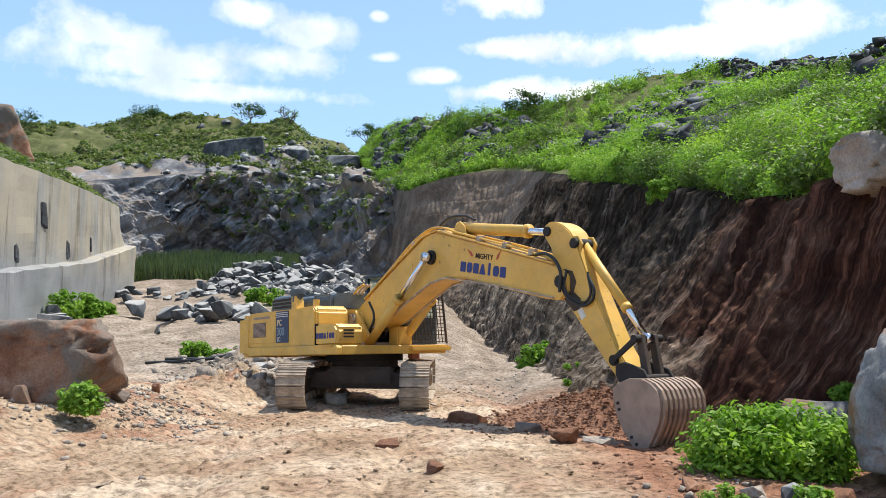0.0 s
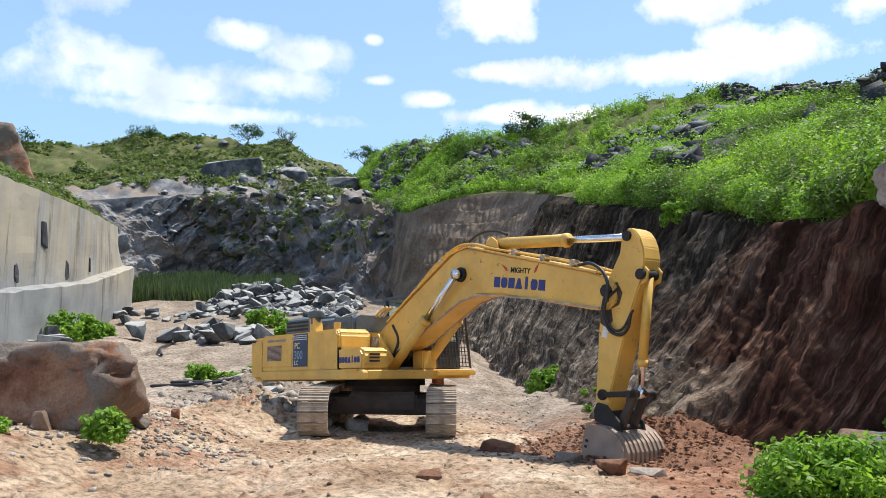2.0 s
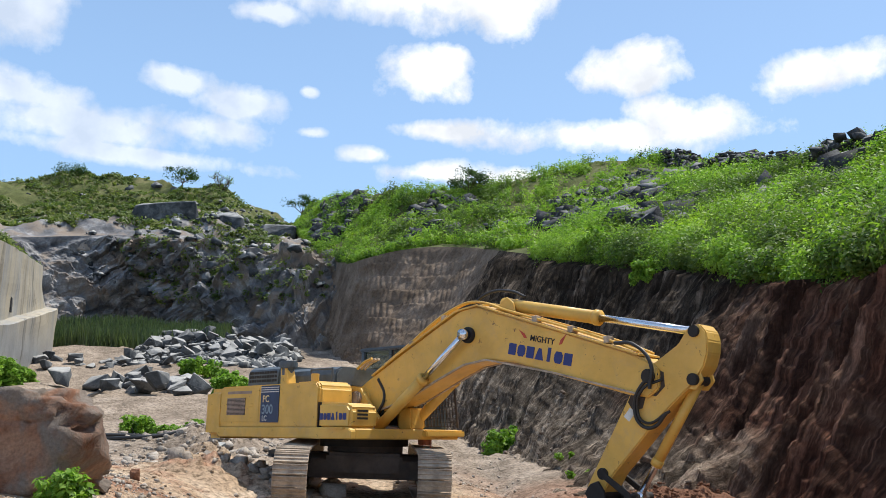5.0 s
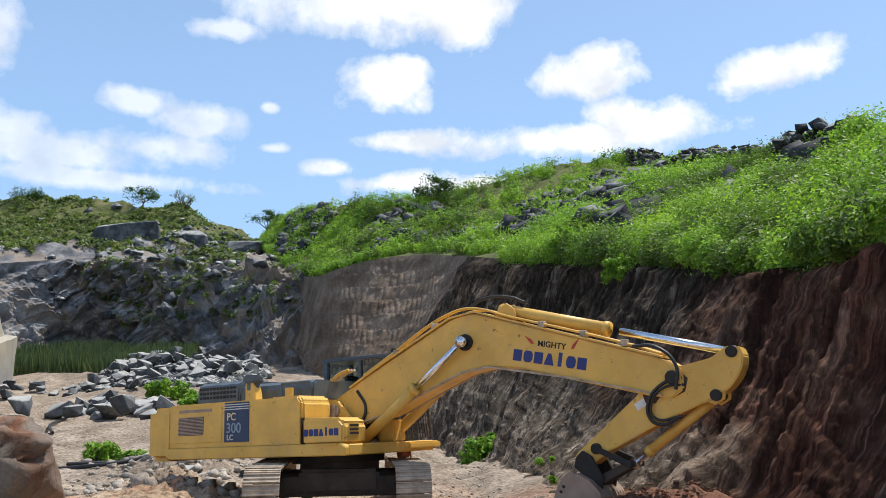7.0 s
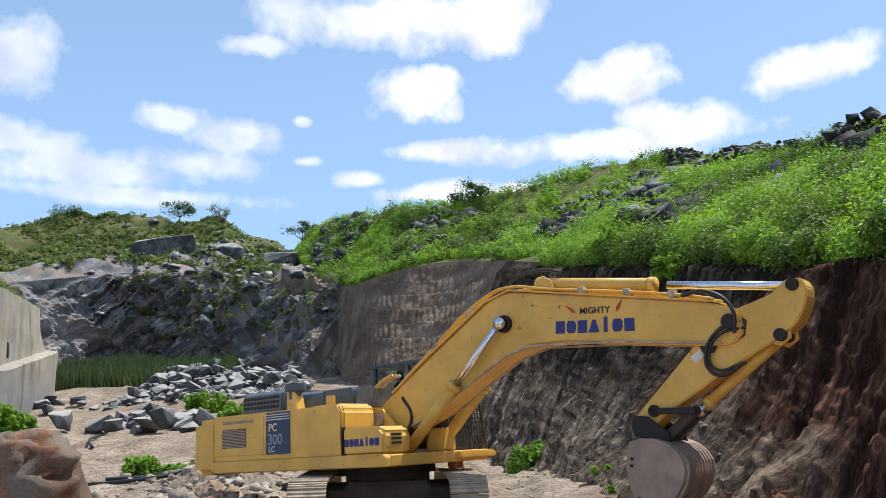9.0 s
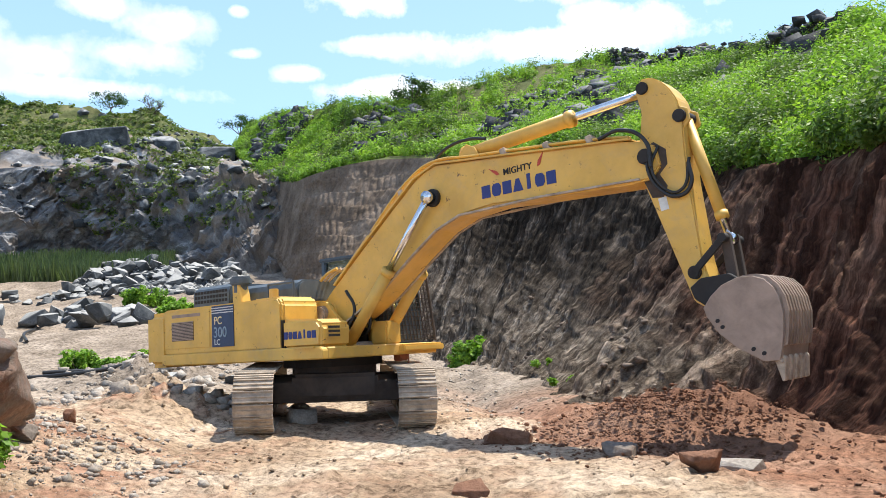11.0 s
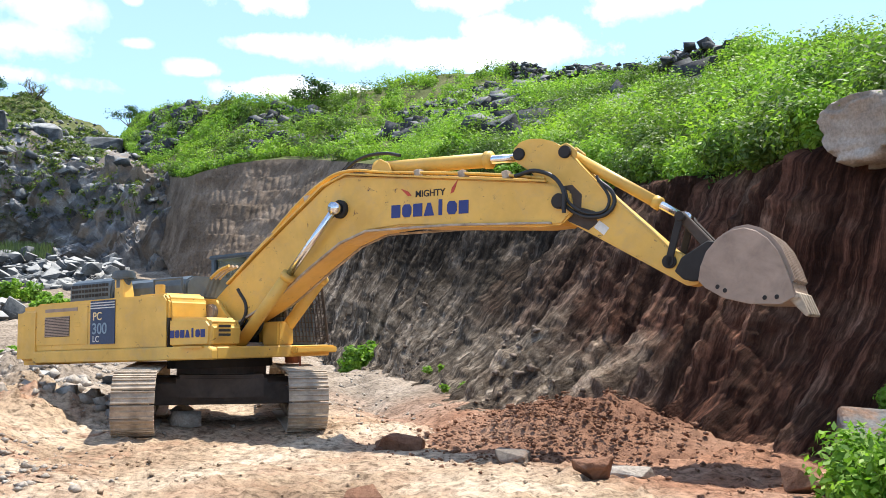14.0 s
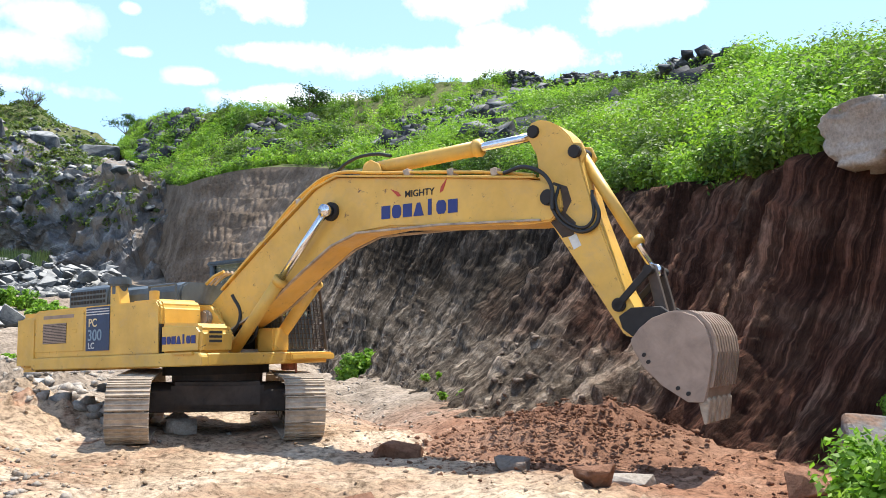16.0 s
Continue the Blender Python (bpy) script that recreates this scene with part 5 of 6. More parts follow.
    part("front_box", bm_box((0.9, 0.1, 1.30), (1.30, 0.5, 1.72), 0.03), M_YELLOW, house)
    part("swivel", bm_cyl((0, 0, 0.95), (0, 0, 1.18), 0.92, 40), M_DARK, house, "black slewing ring")
    part("work_lamp", bm_box((1.38, 0.62, 3.06), (1.46, 0.76, 3.16), 0.01), M_DARK, house)
    part("hanging_tool", bm_join(bm_box((1.5, 0.55, 0.98), (1.7, 0.75, 1.17), 0.02), bm_cyl((1.74, 0.7, 0.78), (1.74, 0.7, 1.15), 0.02, 6)), M_ORANGE, house, "faded orange box under the front step")
    # the cab and all that hangs on it stand back from the front edge
    for ob in set(house.children) - before:
        if ob.name.split(".")[0] not in ("swivel", "front_box"):
            for p in (ob, *ob.children):
                p.data.transform(Matrix.Translation((-0.48, 0, 0)))
    return house


BOOM_PROFILE = [(-0.1, -0.22), (-0.22, 0.02), (-0.1, 0.24), (0.22, 0.4), (1.12, 0.8), (2.12, 1.23), (2.7, 1.47), (2.95, 1.53), (3.192, 1.52), (3.671, 1.35), (5.11, 0.85), (6.356, 0.4), (6.644, 0.26), (6.855, 0.1), (6.836, -0.2), (6.644, -0.32), (6.308, -0.26), (4.822, 0.18), (4.055, 0.42), (3.384, 0.52), (2.85, 0.47), (2.2, 0.25), (1.28, -0.1), (0.55, -0.3), (0.15, -0.28)]
ARM_PROFILE = [(-1.08, 0.34), (-1.03, 0.48), (-0.92, 0.58), (-0.75, 0.66), (-0.55, 0.70), (-0.25, 0.67), (-0.02, 0.58), (0.58, 0.39), (1.21, 0.24), (1.65, 0.13), (2.05, 0.10), (2.2, 0.03), (2.22, -0.1), (2.1, -0.2), (1.64, -0.2), (0.15, -0.2), (-0.06, -0.19), (-0.2, -0.06), (-0.64, 0.17), (-0.94, 0.2)]
BUCKET_SIDE = [(0.32, -0.08), (0.27, 0.10), (0.27, 0.30), (0.36, 0.52), (0.50, 0.66), (0.66, 0.74), (0.84, 0.75), (1.02, 0.71), (1.22, 0.61), (1.40, 0.46), (1.56, 0.30), (1.68, 0.16), (1.54, 0.01), (1.13, -0.12), (0.77, -0.165), (0.46, -0.13)]


def build_boom():
    boom = part("boom", bm_prism(BOOM_PROFILE, -0.29, 0.29, 0.025, 2), M_YELLOW, machine, "curved yellow box-section boom with worn edges")
    part("flange", bm_prism([(0.3, 0.43), (1.1, 0.81), (2.68, 1.48), (3.2, 1.53), (6.55, 0.33), (6.55, 0.36), (3.2, 1.56), (2.66, 1.51), (1.08, 0.84), (0.28, 0.46)], -0.33, 0.33, 0.0), M_YELLOW, boom)
    for y in (-0.33, 0.27):
        part("weld_seam", bm_prism([(0.3, -0.29), (1.28, -0.085), (2.2, 0.265), (2.85, 0.485), (3.4, 0.535), (4.9, 0.195), (6.5, -0.245), (6.5, -0.275), (4.9, 0.165), (3.4, 0.505), (2.85, 0.455), (2.2, 0.235), (1.28, -0.115), (0.3, -0.32)], y, y + 0.06, 0.0), M_STEEL, boom)
    part("boom_hub", bm_join(bm_cyl((PIN_BOOM[0], -0.52, PIN_BOOM[1]), (PIN_BOOM[0], 0.52, PIN_BOOM[1]), 0.085, 20, 0.01), bm_cyl((PIN_BOOM[0], -0.36, PIN_BOOM[1]), (PIN_BOOM[0], 0.36, PIN_BOOM[1]), 0.15, 24, 0.01)), M_DARK, boom)
    part("tip_hub", bm_cyl((LB, -0.36, 0), (LB, 0.36, 0), 0.11, 24, 0.02), M_DARK, boom)
    part("foot_boss", bm_cyl((0, -0.36, 0), (0, 0.36, 0), 0.20, 24, 0.02), M_YELLOW, boom)
    for s in (-0.16, 0.12):
        part("bracket", bm_prism([(3.45, 1.38), (4.02, 1.22), (3.94, 1.52), (3.80, 1.64), (3.66, 1.56)], s, s + 0.04, 0.008), M_YELLOW, boom)
    brand_bars(boom, 3.92, 0.565, 1.42, 0.20, -0.2935)
    for ob in [o for o in boom.children if o.name.startswith("decal_bar")]:
        ob.matrix_basis = Matrix.Translation((4.0, 0, 0.68)) @ pose(0, 0, 0, 0, 13.5, 0) @ Matrix.Translation((-4.0, 0, -0.68))
    tilt = pose(4.40, -0.294, 0.775, 90, 0, 0) @ pose(0, 0, 0, 0, 0, -13.5)
    lettering("letters", "MIGHTY", 0.145, M_DARK, boom, tilt)
    for x, z, f in ((4.30, 0.90, -1), (5.06, 0.72, 1)):
        part("wing_mark", bm_prism([(x, z), (x + f * 0.13, z + 0.09), (x + f * 0.02, z - 0.07), (x - f * 0.04, z - 0.08)], -0.2975, -0.2895, 0.0), M_RED, boom)
    # steel pipes and clamps along the top flange
    for y in (-0.24, -0.17, 0.2):
        tube("pipe", [(0.6, y, 0.66), (1.12, y, 0.91), (2.66, y, 1.60), (3.1, y, 1.63), (3.9, y, 1.36), (6.05, y, 0.60), (6.52, y, 0.40)], 0.022, M_YELLOW, boom)
    for x, z in ((1.4, 1.0), (2.3, 1.4), (4.5, 1.14), (5.25, 0.88), (5.95, 0.64)):
        part("clamp", bm_box((x - 0.05, -0.29, z - 0.06), (x + 0.05, -0.12, z + 0.06), 0.01, 1), M_STEEL, boom)
    tube("hose", [(6.1, -0.27, 0.57), (6.5, -0.36, 0.50), (6.8, -0.40, 0.17), (6.75, -0.40, -0.2)], 0.03, M_HOSE, boom)
    tube("hose", [(2.9, -0.1, 1.62), (3.3, -0.05, 1.80), (3.8, 0.0, 1.76), (4.1, 0, 1.62)], 0.028, M_HOSE, boom)
    return boom


def build_arm():
    arm = part("arm", bm_prism(ARM_PROFILE, -0.22, 0.22, 0.02, 2), M_YELLOW, machine, "yellow dipper arm with grease and chipped paint")
    part("pivot_boss", bm_cyl((0, -0.30, 0), (0, 0.30, 0), 0.12, 24, 0.02), M_DARK, arm)
    part("top_pin", bm_cyl((*PIN_ARM_TOP[:1], -0.26, PIN_ARM_TOP[1]), (PIN_ARM_TOP[0], 0.26, PIN_ARM_TOP[1]), 0.09, 20, 0.01), M_DARK, arm)
    for s in (-0.2, 0.15):
        part("bracket", bm_prism([(-0.52, 0.60), (-0.08, 0.52), (-0.18, 0.74), (-0.36, 0.77)], s, s + 0.05, 0.01), M_YELLOW, arm)
    part("cylinder_pin", bm_cyl((PIN_BUCKETCYL[0], -0.27, PIN_BUCKETCYL[1] + 0.05), (PIN_BUCKETCYL[0], 0.27, PIN_BUCKETCYL[1] + 0.05), 0.09, 18, 0.01), M_DARK, arm)
    part("tip_boss", bm_cyl((LA, -0.30, 0), (LA, 0.30, 0), 0.13, 20, 0.02), M_DARK, arm)
    part("rocker_boss", bm_cyl((PIN_ROCKER[0], -0.29, PIN_ROCKER[1]), (PIN_ROCKER[0], 0.29, PIN_ROCKER[1]), 0.09, 20, 0.02), M_DARK, arm)
    tube("hose", [(-0.1, -0.25, 0.1), (0.15, -0.33, -0.02), (0.55, -0.30, 0.02), (0.72, -0.27, 0.22), (0.66, -0.25, 0.40), (0.35, -0.25, 0.50)], 0.028, M_HOSE, arm)
    tube("hose", [(-0.06, -0.25, 0.2), (0.2, -0.36, 0.04), (0.52, -0.30, 0.06), (0.66, -0.27, 0.24), (0.3, -0.25, 0.54)], 0.022, M_HOSE, arm)
    part("grease_stain", bm_prism([(-0.14, -0.12), (0.10, -0.20), (0.55, -0.17), (0.62, -0.02), (0.50, 0.10), (0.30, 0.06), (0.22, 0.22), (0.02, 0.28), (-0.16, 0.16)], -0.2235, -0.2205, 0.0), M_GRIME, arm, "dark grease smeared round the pivot")
    part("sticker", bm_prism([(0.60, -0.10), (0.78, -0.13), (0.80, -0.01), (0.62, 0.02)], -0.2255, -0.2215, 0.0), M_WHITE, arm, "small white warning sticker")
    return arm


def build_bucket():
    w = 0.52
    side = BUCKET_SIDE
    bm = bmesh.new()
    # the wrapped shell: back and floor, open towards the lip
    back = [(0.29, 0.02), (0.28, 0.12), (0.28, 0.31), (0.365, 0.53), (0.50, 0.67), (0.66, 0.75), (0.84, 0.76), (1.02, 0.72), (1.22, 0.62), (1.40, 0.47), (1.56, 0.31), (1.70, 0.16)]
    inner = [(x * 0.985 + 0.012, z * 0.955 - 0.006) for x, z in back]
    prof = back + inner[::-1]
    shell = bm_prism(prof, -w, w, 0.0)
    bucket = part("bucket", shell, M_BUCKET, machine, "dusty ribbed steel digging bucket, worn bare")
    for y in (-w - 0.03, w):
        part("side_plate", bm_prism(side, y, y + 0.03, 0.006), M_BUCKET, bucket)
        yy = y - 0.012 if y < 0 else y + 0.042
        for x, z in ((0.62, -0.06), (0.74, -0.07), (1.30, 0.02), (1.45, 0.08)):
            part("bolt", bm_cyl((x, yy, z), (x, y + 0.015, z), 0.03, 10), M_DARK, bucket)
    for k in range(9):
        y = -w + 0.05 + k * (2 * w - 0.1) / 8
        rib = [(x, z) for x, z in back[2:11]] + [(x + 0.02, z + 0.045) for x, z in back[2:11]][::-1]
        part("rib", bm_prism(rib, y - 0.03, y + 0.03, 0.0), M_BUCKET, bucket)
    part("lip", bm_box((1.58, -w - 0.02, 0.13), (1.72, w + 0.02, 0.18), 0.01), M_STEEL, bucket)
    for k in range(5):
        y = -w + 0.08 + k * (2 * w - 0.16) / 4
        part("tooth", bm_prism([(1.56, 0.22), (1.70, 0.22), (1.93, 0.02), (1.91, -0.02), (1.60, 0.10)], y - 0.06, y + 0.06, 0.012), M_STEEL, bucket)
    for y in (-0.34, 0.28):
        part("ear", bm_prism([(-0.14, -0.08), (-0.12, 0.12), (0.16, 0.44), (0.34, 0.48), (0.46, 0.58), (0.30, 0.14), (0.24, -0.10), (0.04, -0.14)], y, y + 0.06, 0.012), M_DARK, bucket)
    part("eye_pin", bm_cyl((0.30, -0.36, 0.36), (0.30, 0.36, 0.36), 0.07, 16), M_DARK, bucket)
    for ob in (bucket, *bucket.children):
        ob.data.transform(Matrix.Diagonal((0.82, 0.98, 0.98, 1)) @ Matrix.Translation((-0.10, 0, 0)))
    return bucket


def barrel(name, length, r, mat, label):
    b = part(name, bm_join(bm_cyl((0, 0, 0), (0, 0, length), r, 24, 0.01), bm_cyl((0, 0, length - 0.12), (0, 0, length), r * 1.16, 24, 0.012), bm_cyl((-r * 1.1, 0, 0), (r * 1.1, 0, 0), r * 1.05, 20)), mat, machine, label, True)
    return b


def rod(name, length, r):
    return part(name, bm_join(bm_cyl((0, 0, 0), (0, 0, length), r, 20), bm_cyl((-r * 1.3, 0, length), (r * 1.3, 0, length), r * 1.6, 16)), M_CHROME, machine, "polished chrome piston rod", True)


def build_links():
    rk = part("rocker", bm_join(bm_prism([(-0.06, -0.045), (0.60, -0.05), (0.65, 0), (0.60, 0.05), (-0.06, 0.045)], -0.29, -0.25, 0.01),
                                bm_prism([(-0.06, -0.045), (0.60, -0.05), (0.65, 0), (0.60, 0.05), (-0.06, 0.045)], 0.25, 0.29, 0.01),
                                bm_cyl((0.60, -0.33, 0), (0.60, 0.33, 0), 0.06, 16)), M_DARK, machine, "black greasy rocker arm")
    lk = part("bucket_link", bm_join(bm_prism([(-0.06, -0.06), (0.60, -0.07), (0.66, 0), (0.60, 0.07), (-0.06, 0.06)], -0.2, -0.1, 0.012),
                                     bm_prism([(-0.06, -0.06), (0.60, -0.07), (0.66, 0), (0.60, 0.07), (-0.06, 0.06)], 0.1, 0.2, 0.012)), M_GRIME, machine, "dark cast steel bucket link")
    return rk, lk


def glass_material():
    m, nt, b = material("tinted_glass", 0.05)
    b.inputs["Base Color"].default_value = (0.55, 0.7, 0.68, 1)
    b.inputs["Transmission Weight"].default_value = 1.0
    b.inputs["IOR"].default_value = 1.1
    return m


M_GLASS = glass_material()
build_undercarriage()
house = build_house()
boom = build_boom()
arm = build_arm()
bucket = build_bucket()
boom_barrels = [barrel("boom_cylinder", 1.72, 0.105, M_YELLOW, "yellow hydraulic boom cylinder") for _ in range(2)]
boom_rods = [rod("boom_rod", 1.55, 0.062) for _ in range(2)]
arm_barrel, arm_rod = barrel("arm_cylinder", 2.02, 0.115, M_YELLOW, "yellow hydraulic arm cylinder, grease-stained"), rod("arm_rod", 1.9, 0.065)
bkt_barrel, bkt_rod = barrel("bucket_cylinder", 1.52, 0.08, M_YELLOW, "yellow hydraulic bucket cylinder"), rod("bucket_rod", 1.35, 0.055)
rocker, bucket_link = build_links()


# ---------- green things ----------
build_shrub_cover()
build_reeds()
for x, y, z, h, w, s, bare, text in ((-5.7, 93.7, 25.4, 2.5, 4.6, 1, False, "dark rounded tree on the ridge"), (-36.5, 137, 31.9, 4.6, 5.4, 2, False, "small dark tree in the saddle between hills"),
                                (-49.4, 133.5, 34.6, 4.6, 4.0, 3, True, "bare pale thorn tree on the skyline"), (16.6, 97, 30.0, 1.9, 3.6, 4, False, "low green tree on the ridge"),
                                (-76, 134, 37.0, 3.2, 5.5, 5, False, "spreading green tree on the skyline"), (-57, 136, 36.9, 3.2, 5.0, 6, False, "spreading green tree on the skyline"), (-92, 122, 32.4, 4.6, 6.5, 7, False, "broad dark tree beyond the granite wall")):
    build_tree(x, y, z, h, w, s, bare, text)
build_bush(5.35, 11.3, 0.0, 2.1, 0.92, 11, leaf=0.06, count=120, label="broad-leaved bright green bush beside the bucket")
build_bush(0.5, 39.6, -0.2, 2.2, 1.4, 12, leaf=0.15, count=44, label="green bush at the foot of the bank")
build_bush(-4.47, 12.0, 0.42, 0.56, 0.5, 13, leaf=0.06, count=22, label="small green bush below the red boulder")

# ---------- boulders ----------
put("boulder", round_boulder_mesh("boulder", (3.1, 2.0, 1.45), 3, M_BOULDER, 0.27), -6.1, 13.1, 0.36, 8, label="big rounded red-brown boulder at the roadside", category="boulder")
put("boulder", round_boulder_mesh("boulder", (3.2, 2.0, 1.25), 5, M_PALE, 0.12), 9.1, 16.6, 4.2, 20, label="pale brown boulder half buried at the crest", category="boulder")
put("boulder", round_boulder_mesh("boulder", (1.7, 1.5, 1.85), 7, M_RUST, 0.28), 7.0, 10.6, 0.0, 20, label="tall grey and rust boulder beside the bush", category="boulder")


def pile_height(x, y):
    """The heap of tipped granite rises towards the cliff."""
    return float(0.8 * smooth(63, 73, y) * smooth(-31, -26, x + 0.25 * (y - 66)) * smooth(-14, -19, x + 0.25 * (y - 66)))


def build_blocks():
    """Quarried black granite blocks, tipped in heaps on the pit floor."""
    rng = np.random.default_rng(21)
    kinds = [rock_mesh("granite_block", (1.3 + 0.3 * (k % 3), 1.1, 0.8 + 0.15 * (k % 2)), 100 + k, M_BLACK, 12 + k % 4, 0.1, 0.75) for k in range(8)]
    spots = []
    for k in range(20):
        spots.append((-20.4 + rng.normal(0, 2.0), 48 + rng.normal(0, 1.4), rng.uniform(0.8, 1.55), "granite blocks heaped by the road"))
    for k in range(150):
        y = rng.uniform(62, 75)
        spots.append((-22.5 + (y - 66) * -0.25 + rng.uniform(-6.5, 5.5), y, rng.uniform(0.5, 1.25), "granite blocks tipped below the cliff"))
    for k in range(26):
        spots.append((-31 + rng.uniform(-6, 9), 61 + rng.normal(0, 1.2), rng.uniform(0.5, 1.0), "granite blocks tipped below the cliff"))
    for k in range(12):
        y = rng.uniform(33, 42)
        spots.append((-24.2 - (y - 37) * 0.36 + rng.uniform(-0.6, 1.6), y, rng.uniform(0.8, 1.35), "granite blocks at the foot of the wall"))
    for x, y, s, grp in spots:
        rise = pile_height(x, y)
        put("granite_block", kinds[int(rng.integers(8))], x, y, float(floor_height(np.array([x]), np.array([y]))[0]) + rise, rng.uniform(0, 360), rng.uniform(-28, 28), rng.uniform(-28, 28), 0.1 - 0.35 * (rng.uniform() < 0.35), s,
            "angular dark grey quarried granite block", "stone block", grp)


build_blocks()


def heap_height(x, y):
    d = ((x - 3.6) / 1.7) ** 2 + ((y - 17.0) / 1.6) ** 2
    return floor_height(x, y) + np.maximum(0, 0.72 * np.exp(-d) - 0.06) * (1 + 0.35 * fbm(x * 1.6, y * 1.6, seed=44)) + 0.05 * fbm(x * 5, y * 5, seed=45) * np.exp(-d * 0.5)


def build_heap():
    xs, ys = np.arange(0.0, 5.6, 0.07), np.arange(12.8, 19.8, 0.07)
    X, Y = np.meshgrid(xs, ys, indexing="ij")
    Z = heap_height(X, Y) - 0.04 - 0.14 * smooth(1.8, 3.2, ((X - 3.6) / 1.7) ** 2 + ((Y - 17.0) / 1.6) ** 2)
    ob = link_mesh("soil_heap", np.stack([X, Y, Z], -1).reshape(-1, 3), grid_faces(len(xs), len(ys)), M_CLOD)
    tagged(ob, "heap of freshly dug red soil below the bank", "soil heap", kind="structure")


build_heap()


def build_rubble():
    rng = np.random.default_rng(31)
    # the black tip on the ridge
    edge = HILLG[:, 70]
    edge = edge[(edge[:, 1] > 47) & (edge[:, 1] < 94) & (edge[:, 0] > 16)]
    a = edge[rng.integers(0, len(edge), 1700)]
    s = rng.uniform(0.25, 0.85, 1700)
    p = a + np.stack([rng.normal(-0.6, 0.7, 1700), rng.normal(0, 0.8, 1700), rng.uniform(-0.2, 0.55, 1700)], 1)
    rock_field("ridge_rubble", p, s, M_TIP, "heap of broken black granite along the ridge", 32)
    # smaller broken stone that fills the tipped heap
    n = 1500
    y = rng.uniform(61, 76, n)
    x = -22.5 - 0.25 * (y - 66) + rng.uniform(-7, 6, n)
    z = floor_height(x, y) + np.array([pile_height(a, b) for a, b in zip(x, y)]) * rng.uniform(0.2, 1.0, n)
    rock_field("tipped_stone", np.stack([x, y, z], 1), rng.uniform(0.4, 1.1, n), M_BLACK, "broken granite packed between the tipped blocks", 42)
    # the low ridge of rubble behind the machine
    n = 1500
    y = rng.uniform(19, 33, n)
    x = -4.6 - 0.36 * (y - 17) + rng.normal(0, 1.5, n)
    s = 0.04 + 0.38 * rng.uniform(size=n) ** 5
    rock_field("rubble_ridge", np.stack([x, y, floor_height(x, y) + 0.1 * s], 1), s, M_PALE, "pale broken stones along the low ridge of spoil", 43)
    # stones over the far hill and down the saddle
    p1 = scatter_on(LHILLG, 1700, rng, 0.1, 1.0, 0.0, 0.85)
    k = rng.uniform(size=len(p1)) < 0.04 + 0.96 * smooth(-56, -38, p1[:, 0])
    p1 = p1[k]
    p2 = scatter_on(CLIFFG, 160, rng, 0.45, 1.0, 0.5, 1.0)
    p = np.concatenate([p1, p2])
    rock_field("hill_stones", p + np.array([0, 0, 0.15]), 0.3 + 1.3 * rng.uniform(size=len(p)) ** 2, M_BLACK, "broken dark stones strewn over the far hill", 33)
    p = scatter_on(HILLG, 1800, rng, 0.18, 1.0, 0.15, 0.85)
    k = (fbm(p[:, 0] * 0.12, p[:, 1] * 0.12, seed=35) > 0.24) & (p[:, 1] > 42)
    p = p[k]
    rock_field("outcrop", p + np.array([0, 0, 0.5]), rng.uniform(0.5, 1.8, len(p)), M_TIP, "dark rock outcrops among the hillside shrubs", 34)
    # loose stones on the talus of the bank
    p = scatter_on(BANK, 14000, rng, 0.14, 0.55, 0.0, 0.5)
    k = rng.uniform(size=len(p)) < smooth(0.1, 0.7, fbm(p[:, 0] * 0.45, p[:, 1] * 0.45, seed=36) + 0.3)
    p = p[k & (p[:, 1] > 19)]
    s = 0.02 + 0.16 * rng.uniform(size=len(p)) ** 6
    rock_field("scree", p, s, M_SCREE, "small broken stones on the lower bank", 37)
    n = 7000
    x, y = rng.normal(3.0, 1.0, n), rng.normal(16.2, 1.1, n)
    s = 0.010 + 0.07 * rng.uniform(size=n) ** 8
    rock_field("heap_clods", np.stack([x, y, heap_height(x, y) + s * 0.2], 1), s, M_CLOD, "fresh red clods on the dug heap", 41)
    # clods and crumbs on the floor
    n = 34000
    x = rng.uniform(-9, 6.5, n)
    y = rng.uniform(5.5, 24, n)
    dens = smooth(-0.2, 0.45, fbm(x * 0.5, y * 0.5, seed=38)) + 0.15
    k = (rng.uniform(size=n) < dens)
    x, y = x[k], y[k]
    z = floor_height(x, y)
    s = 0.010 + 0.07 * rng.uniform(size=len(x)) ** 22
    rock_field("soil_clods", np.stack([x, y, z + s * 0.2], 1), s, M_FLOOR, "crumbled red-brown soil clods on the floor", 39)
    # white chippings by the boulder and at the ditch
    x = np.concatenate([rng.normal(-4.9, 1.0, 2600), rng.normal(0.0, 0.9, 900), rng.normal(-8, 3.0, 700), rng.normal(5.2, 0.8, 400)])
    y = np.concatenate([rng.normal(13.6, 1.3, 2600), rng.uniform(18, 36, 900), rng.uniform(20, 34, 700), rng.normal(9.6, 0.6, 400)])
    s = 0.015 + 0.11 * rng.uniform(size=len(x)) ** 9
    rock_field("chippings", np.stack([x, y, floor_height(x, y) + s * 0.15], 1), s, M_PALE, "pale granite chippings on the soil", 40)


build_rubble()


